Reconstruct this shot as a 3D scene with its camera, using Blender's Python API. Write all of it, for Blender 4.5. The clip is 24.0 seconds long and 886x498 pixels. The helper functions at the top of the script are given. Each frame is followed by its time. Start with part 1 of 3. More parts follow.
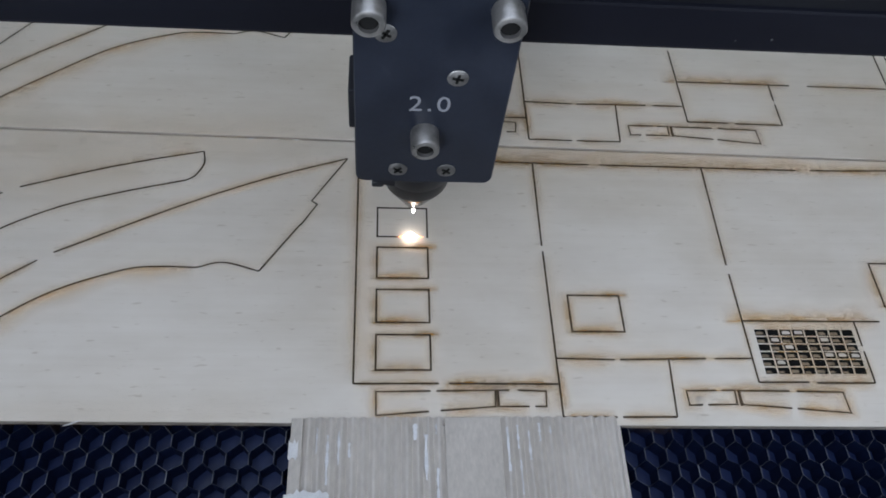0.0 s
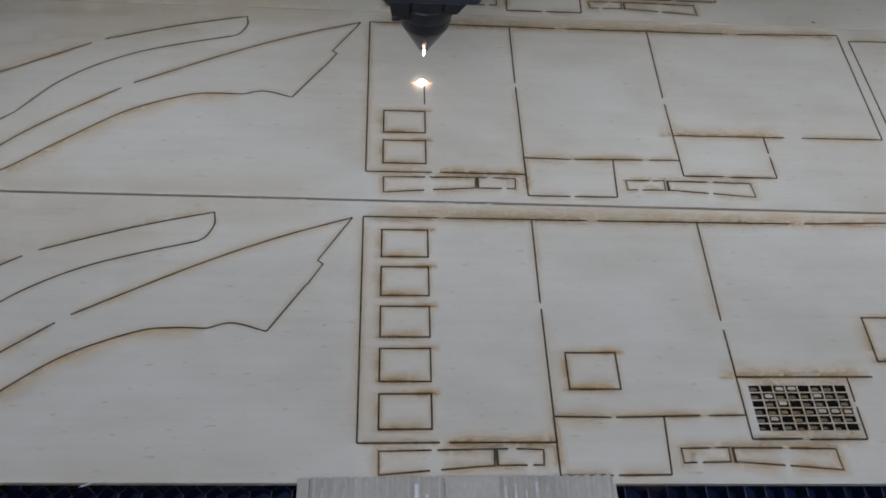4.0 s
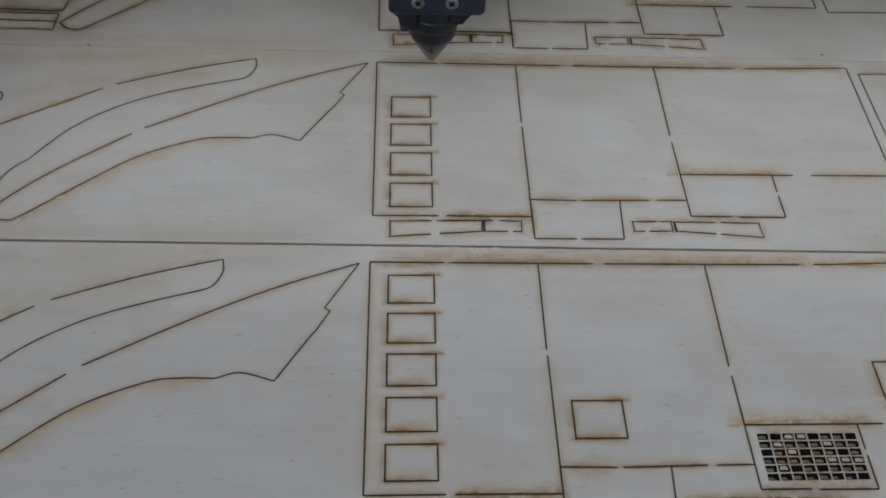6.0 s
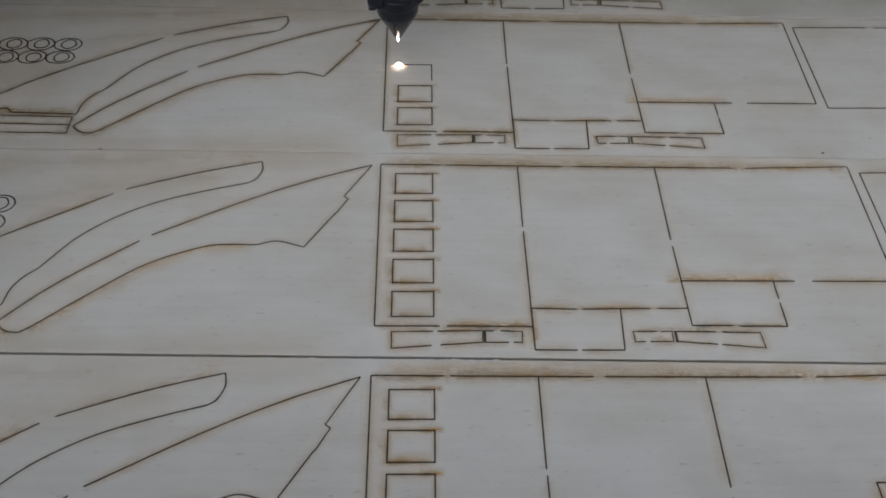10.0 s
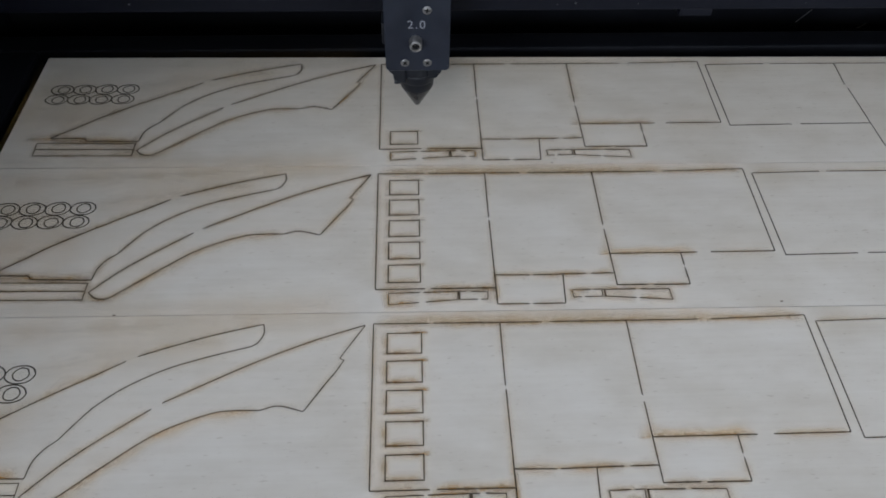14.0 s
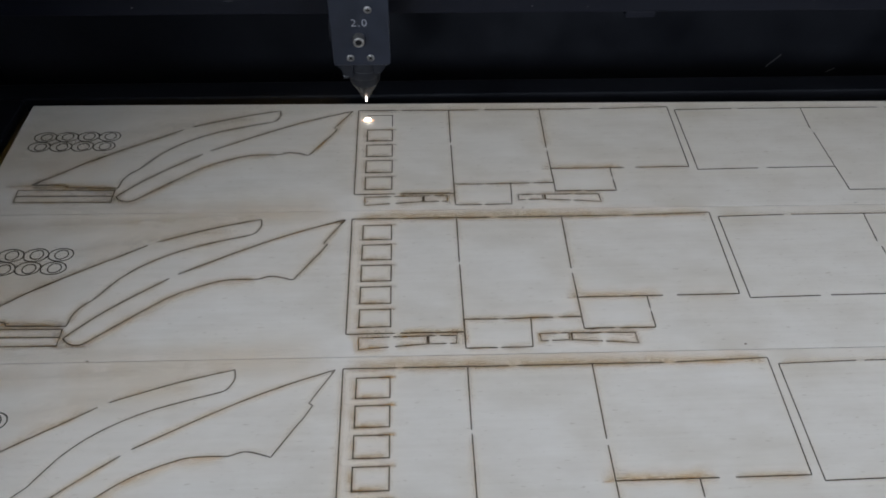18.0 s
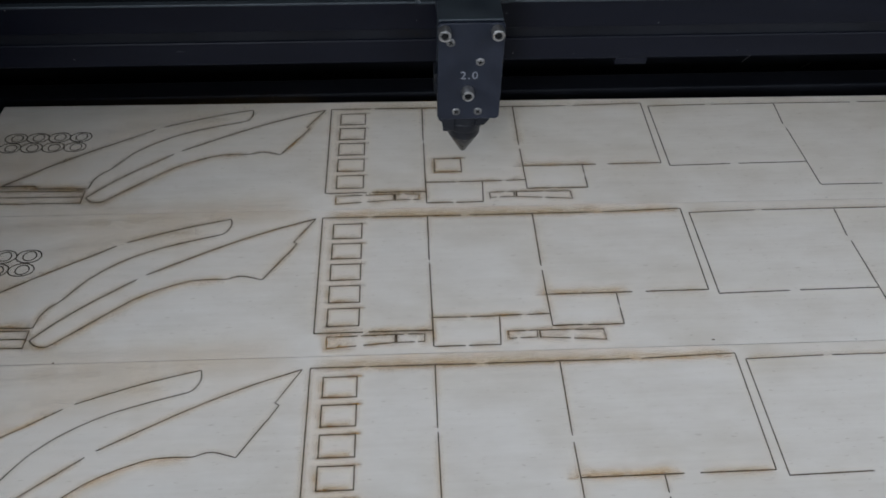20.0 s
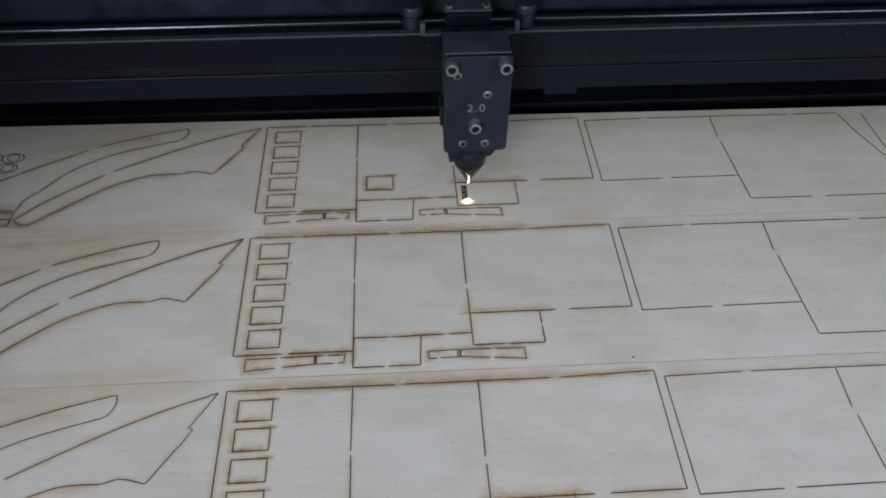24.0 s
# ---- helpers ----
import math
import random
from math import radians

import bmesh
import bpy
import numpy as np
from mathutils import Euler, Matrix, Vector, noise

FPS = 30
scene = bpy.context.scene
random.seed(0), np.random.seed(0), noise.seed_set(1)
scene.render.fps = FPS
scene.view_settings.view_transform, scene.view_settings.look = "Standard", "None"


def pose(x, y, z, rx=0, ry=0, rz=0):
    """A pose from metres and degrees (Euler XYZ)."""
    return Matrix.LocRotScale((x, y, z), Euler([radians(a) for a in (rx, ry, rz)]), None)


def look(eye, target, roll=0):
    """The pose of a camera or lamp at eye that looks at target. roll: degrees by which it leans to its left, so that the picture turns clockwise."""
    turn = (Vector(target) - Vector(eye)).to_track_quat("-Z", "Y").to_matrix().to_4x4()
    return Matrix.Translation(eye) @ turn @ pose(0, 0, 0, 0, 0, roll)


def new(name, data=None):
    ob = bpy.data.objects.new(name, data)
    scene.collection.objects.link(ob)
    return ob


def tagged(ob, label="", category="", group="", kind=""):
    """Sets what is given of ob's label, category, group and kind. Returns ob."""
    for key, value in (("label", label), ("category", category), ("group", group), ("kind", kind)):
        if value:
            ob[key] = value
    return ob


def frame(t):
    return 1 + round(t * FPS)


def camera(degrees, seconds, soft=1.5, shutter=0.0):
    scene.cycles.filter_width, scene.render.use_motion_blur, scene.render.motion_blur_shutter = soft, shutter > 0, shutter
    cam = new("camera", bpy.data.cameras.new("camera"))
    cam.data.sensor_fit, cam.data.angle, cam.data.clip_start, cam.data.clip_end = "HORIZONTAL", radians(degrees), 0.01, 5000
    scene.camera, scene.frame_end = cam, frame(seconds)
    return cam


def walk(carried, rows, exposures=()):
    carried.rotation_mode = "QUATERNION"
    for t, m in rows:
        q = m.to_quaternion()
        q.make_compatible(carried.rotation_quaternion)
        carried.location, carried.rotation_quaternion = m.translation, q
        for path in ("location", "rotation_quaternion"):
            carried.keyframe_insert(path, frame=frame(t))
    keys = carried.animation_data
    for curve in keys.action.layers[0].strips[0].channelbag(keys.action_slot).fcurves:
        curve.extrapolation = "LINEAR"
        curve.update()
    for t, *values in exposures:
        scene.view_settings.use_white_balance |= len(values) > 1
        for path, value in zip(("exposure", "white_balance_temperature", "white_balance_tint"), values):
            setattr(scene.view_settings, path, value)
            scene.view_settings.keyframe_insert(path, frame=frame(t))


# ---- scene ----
cam = camera(60.55, 24.0, soft=1.75)
# seconds, eye in metres, yaw to the left of +y, pitch, roll in degrees
PATH = [
    (0.0, 0.0053, -0.0814, 0.1981, -9.42, -57.19, 8.79),
    (0.5, 0.0083, -0.0801, 0.1999, -8.25, -57.46, 7.95),
    (1.0, 0.0084, -0.0802, 0.2004, -8.04, -57.28, 7.70),
    (1.5, 0.0092, -0.0800, 0.2011, -7.67, -57.22, 7.35),
    (3.5, 0.0088, -0.0755, 0.2119, -7.63, -56.79, 7.05),
    (4.0, 0.0085, -0.0737, 0.2128, -7.28, -56.31, 6.65),
    (4.5, 0.0085, -0.0714, 0.2144, -6.83, -56.03, 6.16),
    (5.0, 0.0096, -0.0685, 0.2168, -6.12, -56.01, 5.38),
    (5.5, 0.0110, -0.0658, 0.2191, -5.43, -56.00, 4.70),
    (6.0, 0.0118, -0.0633, 0.2211, -4.98, -55.94, 4.29),
    (6.5, 0.0130, -0.0613, 0.2224, -4.42, -55.74, 3.81),
    (7.0, 0.0138, -0.0586, 0.2244, -4.03, -55.67, 3.55),
    (7.5, 0.0138, -0.0565, 0.2260, -3.91, -55.44, 3.56),
    (8.0, 0.0139, -0.0544, 0.2273, -3.73, -55.19, 3.50),
    (8.5, 0.0143, -0.0522, 0.2292, -3.52, -54.92, 3.29),
    (9.0, 0.0154, -0.0491, 0.2322, -3.13, -54.66, 2.92),
    (9.5, 0.0167, -0.0462, 0.2351, -2.76, -54.02, 2.53),
    (10.0, 0.0164, -0.0426, 0.2388, -2.85, -53.31, 2.51),
    (10.5, 0.0164, -0.0389, 0.2438, -2.86, -52.18, 2.46),
    (11.0, 0.0164, -0.0312, 0.2547, -2.85, -51.34, 2.37),
    (11.5, 0.0161, -0.0242, 0.2661, -3.01, -50.26, 2.32),
    (13.5, 0.0188, -0.0205, 0.2882, -3.00, -49.48, 1.37),
    (14.0, 0.0202, -0.0230, 0.2886, -2.96, -49.28, 1.30),
    (14.5, 0.0216, -0.0243, 0.2888, -2.85, -48.88, 1.17),
    (15.0, 0.0223, -0.0245, 0.2893, -2.89, -48.37, 1.17),
    (15.5, 0.0232, -0.0240, 0.2917, -2.95, -48.02, 1.19),
    (16.0, 0.0240, -0.0224, 0.2949, -3.09, -47.85, 1.27),
    (16.5, 0.0254, -0.0216, 0.2975, -3.18, -47.55, 1.34),
    (17.0, 0.0276, -0.0217, 0.2984, -3.18, -47.16, 1.31),
    (17.5, 0.0300, -0.0224, 0.2988, -3.26, -46.97, 1.31),
    (18.0, 0.0339, -0.0238, 0.2983, -3.14, -46.81, 1.18),
    (18.5, 0.0380, -0.0251, 0.2967, -3.03, -46.56, 0.98),
    (20.5, 0.0522, -0.0231, 0.2987, -4.04, -47.22, 1.06),
    (21.0, 0.0583, -0.0221, 0.2989, -4.51, -47.54, 1.02),
    (21.5, 0.0649, -0.0218, 0.2994, -4.84, -47.78, 0.97),
    (22.0, 0.0717, -0.0206, 0.3006, -5.08, -47.71, 0.95),
    (22.5, 0.0766, -0.0186, 0.3009, -5.09, -47.00, 0.97),
    (23.0, 0.0800, -0.0180, 0.3018, -4.74, -46.55, 0.75),
    (23.5, 0.0827, -0.0188, 0.3030, -4.41, -46.73, 0.60),
    (24.0, 0.0844, -0.0205, 0.3035, -4.27, -46.57, 0.85),
]


def camera_pose(x, y, z, yaw, pitch, roll):
    a, p = radians(yaw), radians(pitch)
    eye = Vector((x, y, z))
    return look(eye, eye + Vector((-math.sin(a) * math.cos(p), math.cos(a) * math.cos(p), math.sin(p))), roll)


EXPOSURES = [(0.0, 0.78, 6540, 10), (1.5, 0.63, 6510, 10), (4.0, 0.21, 6600, 10), (9.0, -0.02, 6600, 10), (11.0, -0.02, 6600, 10), (13.5, 0.31, 6570, 10), (18.0, 0.38, 6530, 10), (24.0, 0.32, 6500, 10)]
walk(cam, [(r[0], camera_pose(*r[1:])) for r in PATH], EXPOSURES)

# ---- world and light ----
world = bpy.data.worlds.new("world")
scene.world = world
world.use_nodes = True
sky = world.node_tree.nodes.new("ShaderNodeTexSky")
sky.sky_type, sky.sun_disc = "NISHITA", False
sky.sun_elevation, sky.sun_rotation = radians(40), radians(200)
world.node_tree.nodes["Background"].inputs[1].default_value = 0.12
world.node_tree.links.new(sky.outputs[0], world.node_tree.nodes["Background"].inputs[0])


def window_light(name, place, aim, wide, high, watts, tint):
    data = bpy.data.lights.new(name, "AREA")
    data.shape, data.size, data.size_y, data.energy, data.color = "RECTANGLE", wide, high, watts, tint
    ob = new(name, data)
    ob.matrix_basis = look(place, aim)
    return ob


# unseen area lamps, added as soft daylight from above and from the south
window_light("rooflight", (-0.25, -0.25, 1.62), (-0.25, -0.25, 0.0), 2.0, 2.4, 14.5, (0.785, 0.868, 1.0))
window_light("window_light", (-1.15, -2.44, 0.95), (0.1, 0.2, 0.0), 1.0, 1.1, 60, (0.785, 0.868, 0.99))
window_light("window_light", (1.72, -2.44, 0.95), (0.7, 0.2, 0.0), 1.0, 1.1, 24, (0.775, 0.868, 1.0))


# ---- materials ----
def material(name, colour, rough=0.5, metal=0.0, spec=0.5):
    m = bpy.data.materials.new(name)
    m.use_nodes = True
    b = m.node_tree.nodes["Principled BSDF"]
    b.inputs["Base Color"].default_value = (*colour, 1)
    b.inputs["Roughness"].default_value = rough
    b.inputs["Metallic"].default_value = metal
    b.inputs["Specular IOR Level"].default_value = spec
    return m


def node(m, kind, **values):
    n = m.node_tree.nodes.new(kind)
    for key, value in values.items():
        n.inputs[key.replace("_", " ")].default_value = value
    return n


def wire(m, a, out, b, into):
    m.node_tree.links.new(a.outputs[out], b.inputs[into])


def noise_of(m, scale, stretch=(1, 1, 1), detail=4.0, rough=0.55, space="Object"):
    co = m.node_tree.nodes.new("ShaderNodeTexCoord")
    mp = node(m, "ShaderNodeMapping", Scale=stretch)
    nz = node(m, "ShaderNodeTexNoise", Scale=scale, Detail=detail, Roughness=rough)
    wire(m, co, space, mp, "Vector")
    wire(m, mp, "Vector", nz, "Vector")
    return nz


def ramp(m, source, stops, out="Fac"):
    r = m.node_tree.nodes.new("ShaderNodeValToRGB")
    while len(r.color_ramp.elements) < len(stops):
        r.color_ramp.elements.new(0.5)
    for e, (at, colour) in zip(r.color_ramp.elements, stops):
        e.position, e.color = at, (*colour, 1)
    wire(m, source, out, r, "Fac")
    return r


def mixed(m, how, amount, a, b):
    x = m.node_tree.nodes.new("ShaderNodeMix")
    x.data_type, x.blend_type = "RGBA", how
    x.inputs["Factor"].default_value = amount
    m.node_tree.links.new(a, x.inputs[6])
    m.node_tree.links.new(b, x.inputs[7])
    return x


def bump(m, source, strength, distance, out="Fac"):
    b = node(m, "ShaderNodeBump", Strength=strength, Distance=distance)
    wire(m, source, out, b, "Height")
    wire(m, b, "Normal", m.node_tree.nodes["Principled BSDF"], "Normal")


def worn(name, dark, light, rough, metal=0.0, spec=0.5, scale=60, stretch=(1, 1, 1), relief=0.1, depth=0.0002, rough_spread=0.12):
    """A painted or metal surface with two scales of unevenness in colour and gloss."""
    m = material(name, light, rough, metal, spec)
    b = m.node_tree.nodes["Principled BSDF"]
    broad = noise_of(m, scale, stretch)
    fine = noise_of(m, scale * 14, stretch, 6)
    c = ramp(m, broad, [(0.3, dark), (0.7, light)])
    f = ramp(m, fine, [(0.3, (0.82, 0.82, 0.82)), (0.75, (1, 1, 1))])
    wire(m, mixed(m, "MULTIPLY", 1.0, c.outputs[0], f.outputs[0]), 2, b, "Base Color")
    r = node(m, "ShaderNodeMapRange", From_Min=0.3, From_Max=0.7, To_Min=rough - rough_spread, To_Max=rough + rough_spread)
    wire(m, broad, "Fac", r, "Value")
    wire(m, r, "Result", b, "Roughness")
    bump(m, fine, relief, depth)
    return m


def wood():
    m = material("pale_basswood", (0.6, 0.5, 0.4), 0.62, 0, 0.3)
    b = m.node_tree.nodes["Principled BSDF"]
    grain = noise_of(m, 90, (0.05, 1.6, 1), 7, 0.6)
    streak = noise_of(m, 420, (0.018, 1.0, 1), 5, 0.65)
    cloud = noise_of(m, 16, (0.8, 1.2, 1), 5)
    pores = noise_of(m, 1500, (0.05, 1.0, 1), 3, 0.7)
    base = ramp(m, grain, [(0.25, (0.665, 0.618, 0.545)), (0.5, (0.682, 0.638, 0.565)), (0.8, (0.695, 0.655, 0.585))])
    fine = ramp(m, streak, [(0.25, (0.95, 0.942, 0.925)), (0.6, (1, 1, 1))])
    tone = ramp(m, cloud, [(0.32, (0.87, 0.845, 0.80)), (0.5, (0.965, 0.955, 0.94)), (0.68, (1.0, 1.0, 1.0))])
    pore = ramp(m, pores, [(0.26, (0.70, 0.64, 0.57)), (0.36, (1, 1, 1))])
    one = mixed(m, "MULTIPLY", 0.8, base.outputs[0], fine.outputs[0])
    two = mixed(m, "MULTIPLY", 0.9, one.outputs[2], tone.outputs[0])
    three = mixed(m, "MULTIPLY", 0.55, two.outputs[2], pore.outputs[0])
    info = m.node_tree.nodes.new("ShaderNodeObjectInfo")
    patch = noise_of(m, 70, (0.55, 1.3, 1), 3, 0.6)
    mottle = ramp(m, patch, [(0.34, (0.945, 0.935, 0.92)), (0.62, (1.02, 1.02, 1.02))])
    three = mixed(m, "MULTIPLY", 0.75, three.outputs[2], mottle.outputs[0])
    specks = noise_of(m, 800, (0.25, 1.0, 1), 2, 0.5)
    fleck = ramp(m, specks, [(0.665, (1, 1, 1)), (0.74, (0.66, 0.60, 0.53))])
    three = mixed(m, "MULTIPLY", 0.55, three.outputs[2], fleck.outputs[0])
    own = ramp(m, info, [(0.0, (0.955, 0.945, 0.925)), (1.0, (1.0, 1.0, 1.0))], "Random")
    four = mixed(m, "MULTIPLY", 1.0, three.outputs[2], own.outputs[0])
    wire(m, four, 2, b, "Base Color")
    bump(m, streak, 0.25, 0.0002)
    return m


def char():
    m = material("charred_kerf", (0.03, 0.02, 0.012), 0.85, 0, 0.2)
    n = noise_of(m, 260, (1, 1, 1), 4)
    c = ramp(m, n, [(0.3, (0.018, 0.015, 0.011)), (0.55, (0.042, 0.032, 0.021)), (0.8, (0.095, 0.068, 0.042))])
    wire(m, c, 0, m.node_tree.nodes["Principled BSDF"], "Base Color")
    return m


def scorch():
    """Brown smoke stain that thins out away from the cut: the fade is stored on the mesh."""
    m = material("smoke_stain", (0.54, 0.30, 0.07), 0.7, 0, 0.2)
    t = m.node_tree
    b = t.nodes["Principled BSDF"]
    fade = t.nodes.new("ShaderNodeAttribute")
    fade.attribute_name = "fade"
    tint = ramp(m, fade, [(0.0, (0.88, 0.54, 0.14)), (0.5, (0.78, 0.41, 0.065)), (0.95, (0.50, 0.24, 0.04))])
    wire(m, tint, 0, b, "Base Color")
    n = noise_of(m, 55, (1, 1, 1), 4)
    r = node(m, "ShaderNodeMapRange", From_Min=0.32, From_Max=0.66, To_Min=0.58, To_Max=1.0)
    wire(m, n, "Fac", r, "Value")
    mul = t.nodes.new("ShaderNodeMath")
    mul.operation = "MULTIPLY"
    wire(m, fade, "Fac", mul, 0)
    wire(m, r, "Result", mul, 1)
    clear = t.nodes.new("ShaderNodeBsdfTransparent")
    mx = t.nodes.new("ShaderNodeMixShader")
    wire(m, mul, 0, mx, 0)
    wire(m, clear, 0, mx, 1)
    wire(m, b, 0, mx, 2)
    wire(m, mx, 0, t.nodes["Material Output"], "Surface")
    return m


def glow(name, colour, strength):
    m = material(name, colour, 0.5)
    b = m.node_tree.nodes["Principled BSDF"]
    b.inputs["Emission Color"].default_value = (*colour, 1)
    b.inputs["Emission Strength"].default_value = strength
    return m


WOOD, CHAR, STAIN = wood(), char(), scorch()
EDGE = worn("sheet_edge", (0.42, 0.37, 0.31), (0.60, 0.56, 0.50), 0.75, scale=40, stretch=(1, 1, 12), relief=0.3)
ANODISED = worn("black_anodised_plate", (0.0060, 0.0080, 0.0138), (0.0108, 0.0140, 0.0228), 0.38, 0.0, 0.28, 60, relief=0.15)
ENGRAVED = material("engraved_grey", (0.13, 0.135, 0.15), 0.6)
STEEL = worn("zinc_steel", (0.20, 0.20, 0.195), (0.38, 0.37, 0.36), 0.36, 0.85, 0.5, 300, relief=0.2)
SCREW = worn("dull_screw_steel", (0.10, 0.10, 0.098), (0.23, 0.225, 0.22), 0.42, 0.8, 0.5, 300, relief=0.2)
# Near-black that paints the shade inside sockets, slots and lattice holes.
RECESS_DARK = material("hex_socket_dark", (0.006, 0.006, 0.006), 0.8, 0, 0.08)
TIP = worn("glossy_nozzle", (0.006, 0.007, 0.010), (0.012, 0.013, 0.016), 0.17, 0.0, 0.45, 160, relief=0.04, rough_spread=0.03)
HOUSING = worn("grey_housing", (0.018, 0.023, 0.028), (0.034, 0.042, 0.048), 0.5, 0.0, 0.3, 60, relief=0.15)
NOZZLE = worn("dark_nozzle", (0.006, 0.007, 0.010), (0.012, 0.013, 0.016), 0.36, 0.0, 0.2, 160, relief=0.05, rough_spread=0.04)
BLACK_METAL = worn("black_beam", (0.0027, 0.0031, 0.0058), (0.0056, 0.0064, 0.0106), 0.42, 0.0, 0.13, 14, (0.15, 1, 1), relief=0.2)
RAIL = worn("guide_rail_steel", (0.03, 0.033, 0.040), (0.075, 0.08, 0.09), 0.22, 0.9, 0.5, 20, (0.1, 1, 1), relief=0.1)
BED_BLACK = worn("bed_frame_black", (0.0042, 0.0046, 0.0062), (0.0080, 0.0088, 0.0115), 0.5, 0.0, 0.12, 18, relief=0.25)
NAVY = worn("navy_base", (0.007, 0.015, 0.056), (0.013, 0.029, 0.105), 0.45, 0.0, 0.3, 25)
# Dark copy of the foil for its walls: shade painted into the cells.
FOIL_SIDE = worn("shaded_foil_side", (0.005, 0.010, 0.034), (0.009, 0.018, 0.060), 0.7, 0.0, 0.1, 70)
# Bar paint made lighter in place of more light on it.
BAR_PAINT = worn("brightened_black_bar", (0.012, 0.013, 0.016), (0.024, 0.026, 0.032), 0.5, 0.0, 0.2, 18, relief=0.25)
ALU = worn("lit_foil_edge", (0.012, 0.018, 0.040), (0.19, 0.20, 0.23), 0.4, 0.3, 0.5, 150, relief=0.1)
CARD = worn("grey_cardboard", (0.49, 0.45, 0.395), (0.58, 0.535, 0.475), 0.6, 0.0, 0.35, 90, (1, 0.4, 1), relief=0.25)
FLUTE = worn("card_flutes", (0.50, 0.46, 0.405), (0.62, 0.575, 0.515), 0.42, 0.0, 0.45, 45, (1, 0.5, 1), relief=0.2)
GLOSS = worn("glossy_white", (0.62, 0.62, 0.62), (0.85, 0.85, 0.85), 0.15, 0.0, 0.7, 200, relief=0.3)
SINGED = worn("singed_wood", (0.05, 0.035, 0.02), (0.16, 0.11, 0.065), 0.8, scale=200, relief=0.3)
DUST = worn("grey_dust", (0.05, 0.055, 0.06), (0.16, 0.165, 0.17), 0.8, scale=400)
OFFCUT = worn("scorched_offcut", (0.075, 0.052, 0.030), (0.30, 0.235, 0.155), 0.7, scale=300, relief=0.3)
TORN = worn("torn_white_paper", (0.62, 0.62, 0.61), (0.80, 0.80, 0.79), 0.7, scale=200, relief=0.4)
PLASTER = worn("room_plaster", (0.62, 0.61, 0.59), (0.70, 0.69, 0.67), 0.9, scale=3, relief=0.1, depth=0.001)
FLOORING = worn("room_floor", (0.16, 0.14, 0.12), (0.26, 0.23, 0.2), 0.6, scale=4, depth=0.001)
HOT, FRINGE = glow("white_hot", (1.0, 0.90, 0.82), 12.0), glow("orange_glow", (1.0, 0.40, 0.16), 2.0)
MM = 0.001


# ---- mesh helpers ----
def link(name, bm, mat, parent=None, label="", smooth=False):
    me = bpy.data.meshes.new(name)
    bm.normal_update()
    bm.to_mesh(me)
    bm.free()
    for k in mat if isinstance(mat, (list, tuple)) else [mat]:
        me.materials.append(k)
    if smooth:
        me.shade_smooth()
        me.set_sharp_from_angle(angle=radians(35))
    ob = new(name, me)
    ob.parent = parent
    return tagged(ob, label) if label else ob


def part(name, bm, mat, parent, label="", smooth=False):
    return link(name, bm, mat, parent, label, smooth)


def thing(name, label, category, group="", kind="", at=None):
    ob = new(name)
    ob.empty_display_size = 0.01
    if at is not None:
        ob.matrix_basis = at
    return tagged(ob, label, category, group, kind)


def box(x0, x1, y0, y1, z0, z1, bevel=0.0, bm=None):
    """A box between the given millimetres, with rounded edges."""
    out = bm or bmesh.new()
    m = Matrix.Translation(Vector((x0 + x1, y0 + y1, z0 + z1)) * MM / 2) @ Matrix.Diagonal((abs(x1 - x0) * MM, abs(y1 - y0) * MM, abs(z1 - z0) * MM, 1))
    made = bmesh.ops.create_cube(out, size=1, matrix=m)
    if bevel:
        edges = list({e for v in made["verts"] for e in v.link_edges})
        bmesh.ops.bevel(out, geom=edges, offset=bevel * MM, segments=2, affect="EDGES", profile=0.6)
    return out


def lathe(profile, at=(0, 0, 0), axis="z", count=32, bm=None):
    """A turned shape from (radius, height) pairs in millimetres."""
    out = bm or bmesh.new()
    turn = {"z": Matrix(), "y": pose(0, 0, 0, 90, 0, 0), "x": pose(0, 0, 0, 0, 90, 0)}[axis]
    m = Matrix.Translation(Vector(at) * MM) @ turn
    rings = []
    for r, h in profile:
        rings.append([out.verts.new(m @ Vector((r * math.cos(a) * MM, r * math.sin(a) * MM, h * MM))) for a in (math.tau * k / count for k in range(count))])
    for a, b in zip(rings, rings[1:]):
        for k in range(count):
            out.faces.new((a[k], a[(k + 1) % count], b[(k + 1) % count], b[k]))
    out.faces.new(rings[0][::-1])
    out.faces.new(rings[-1])
    bmesh.ops.recalc_face_normals(out, faces=out.faces)
    return out


def extruded(outline, y0, y1):
    """A prism along y with the outline in x and z, in millimetres."""
    out = bmesh.new()
    a = [out.verts.new((x * MM, y0 * MM, z * MM)) for x, z in outline]
    b = [out.verts.new((x * MM, y1 * MM, z * MM)) for x, z in outline]
    out.faces.new(a)
    out.faces.new(b[::-1])
    for k in range(len(a)):
        n = (k + 1) % len(a)
        out.faces.new((a[n], a[k], b[k], b[n]))
    bmesh.ops.recalc_face_normals(out, faces=out.faces)
    return out


def curve(points, steps=7):
    """A smooth line through the points."""
    p = [Vector(q) for q in points]
    p = [2 * p[0] - p[1], *p, 2 * p[-1] - p[-2]]
    out = []
    for a, b, c, d in zip(p, p[1:], p[2:], p[3:]):
        for k in range(steps):
            t = k / steps
            out.append(tuple(0.5 * (2 * b + (c - a) * t + (2 * a - 5 * b + 4 * c - d) * t * t + (3 * b - a - 3 * c + d) * t ** 3)))
    return out + [tuple(p[-2])]


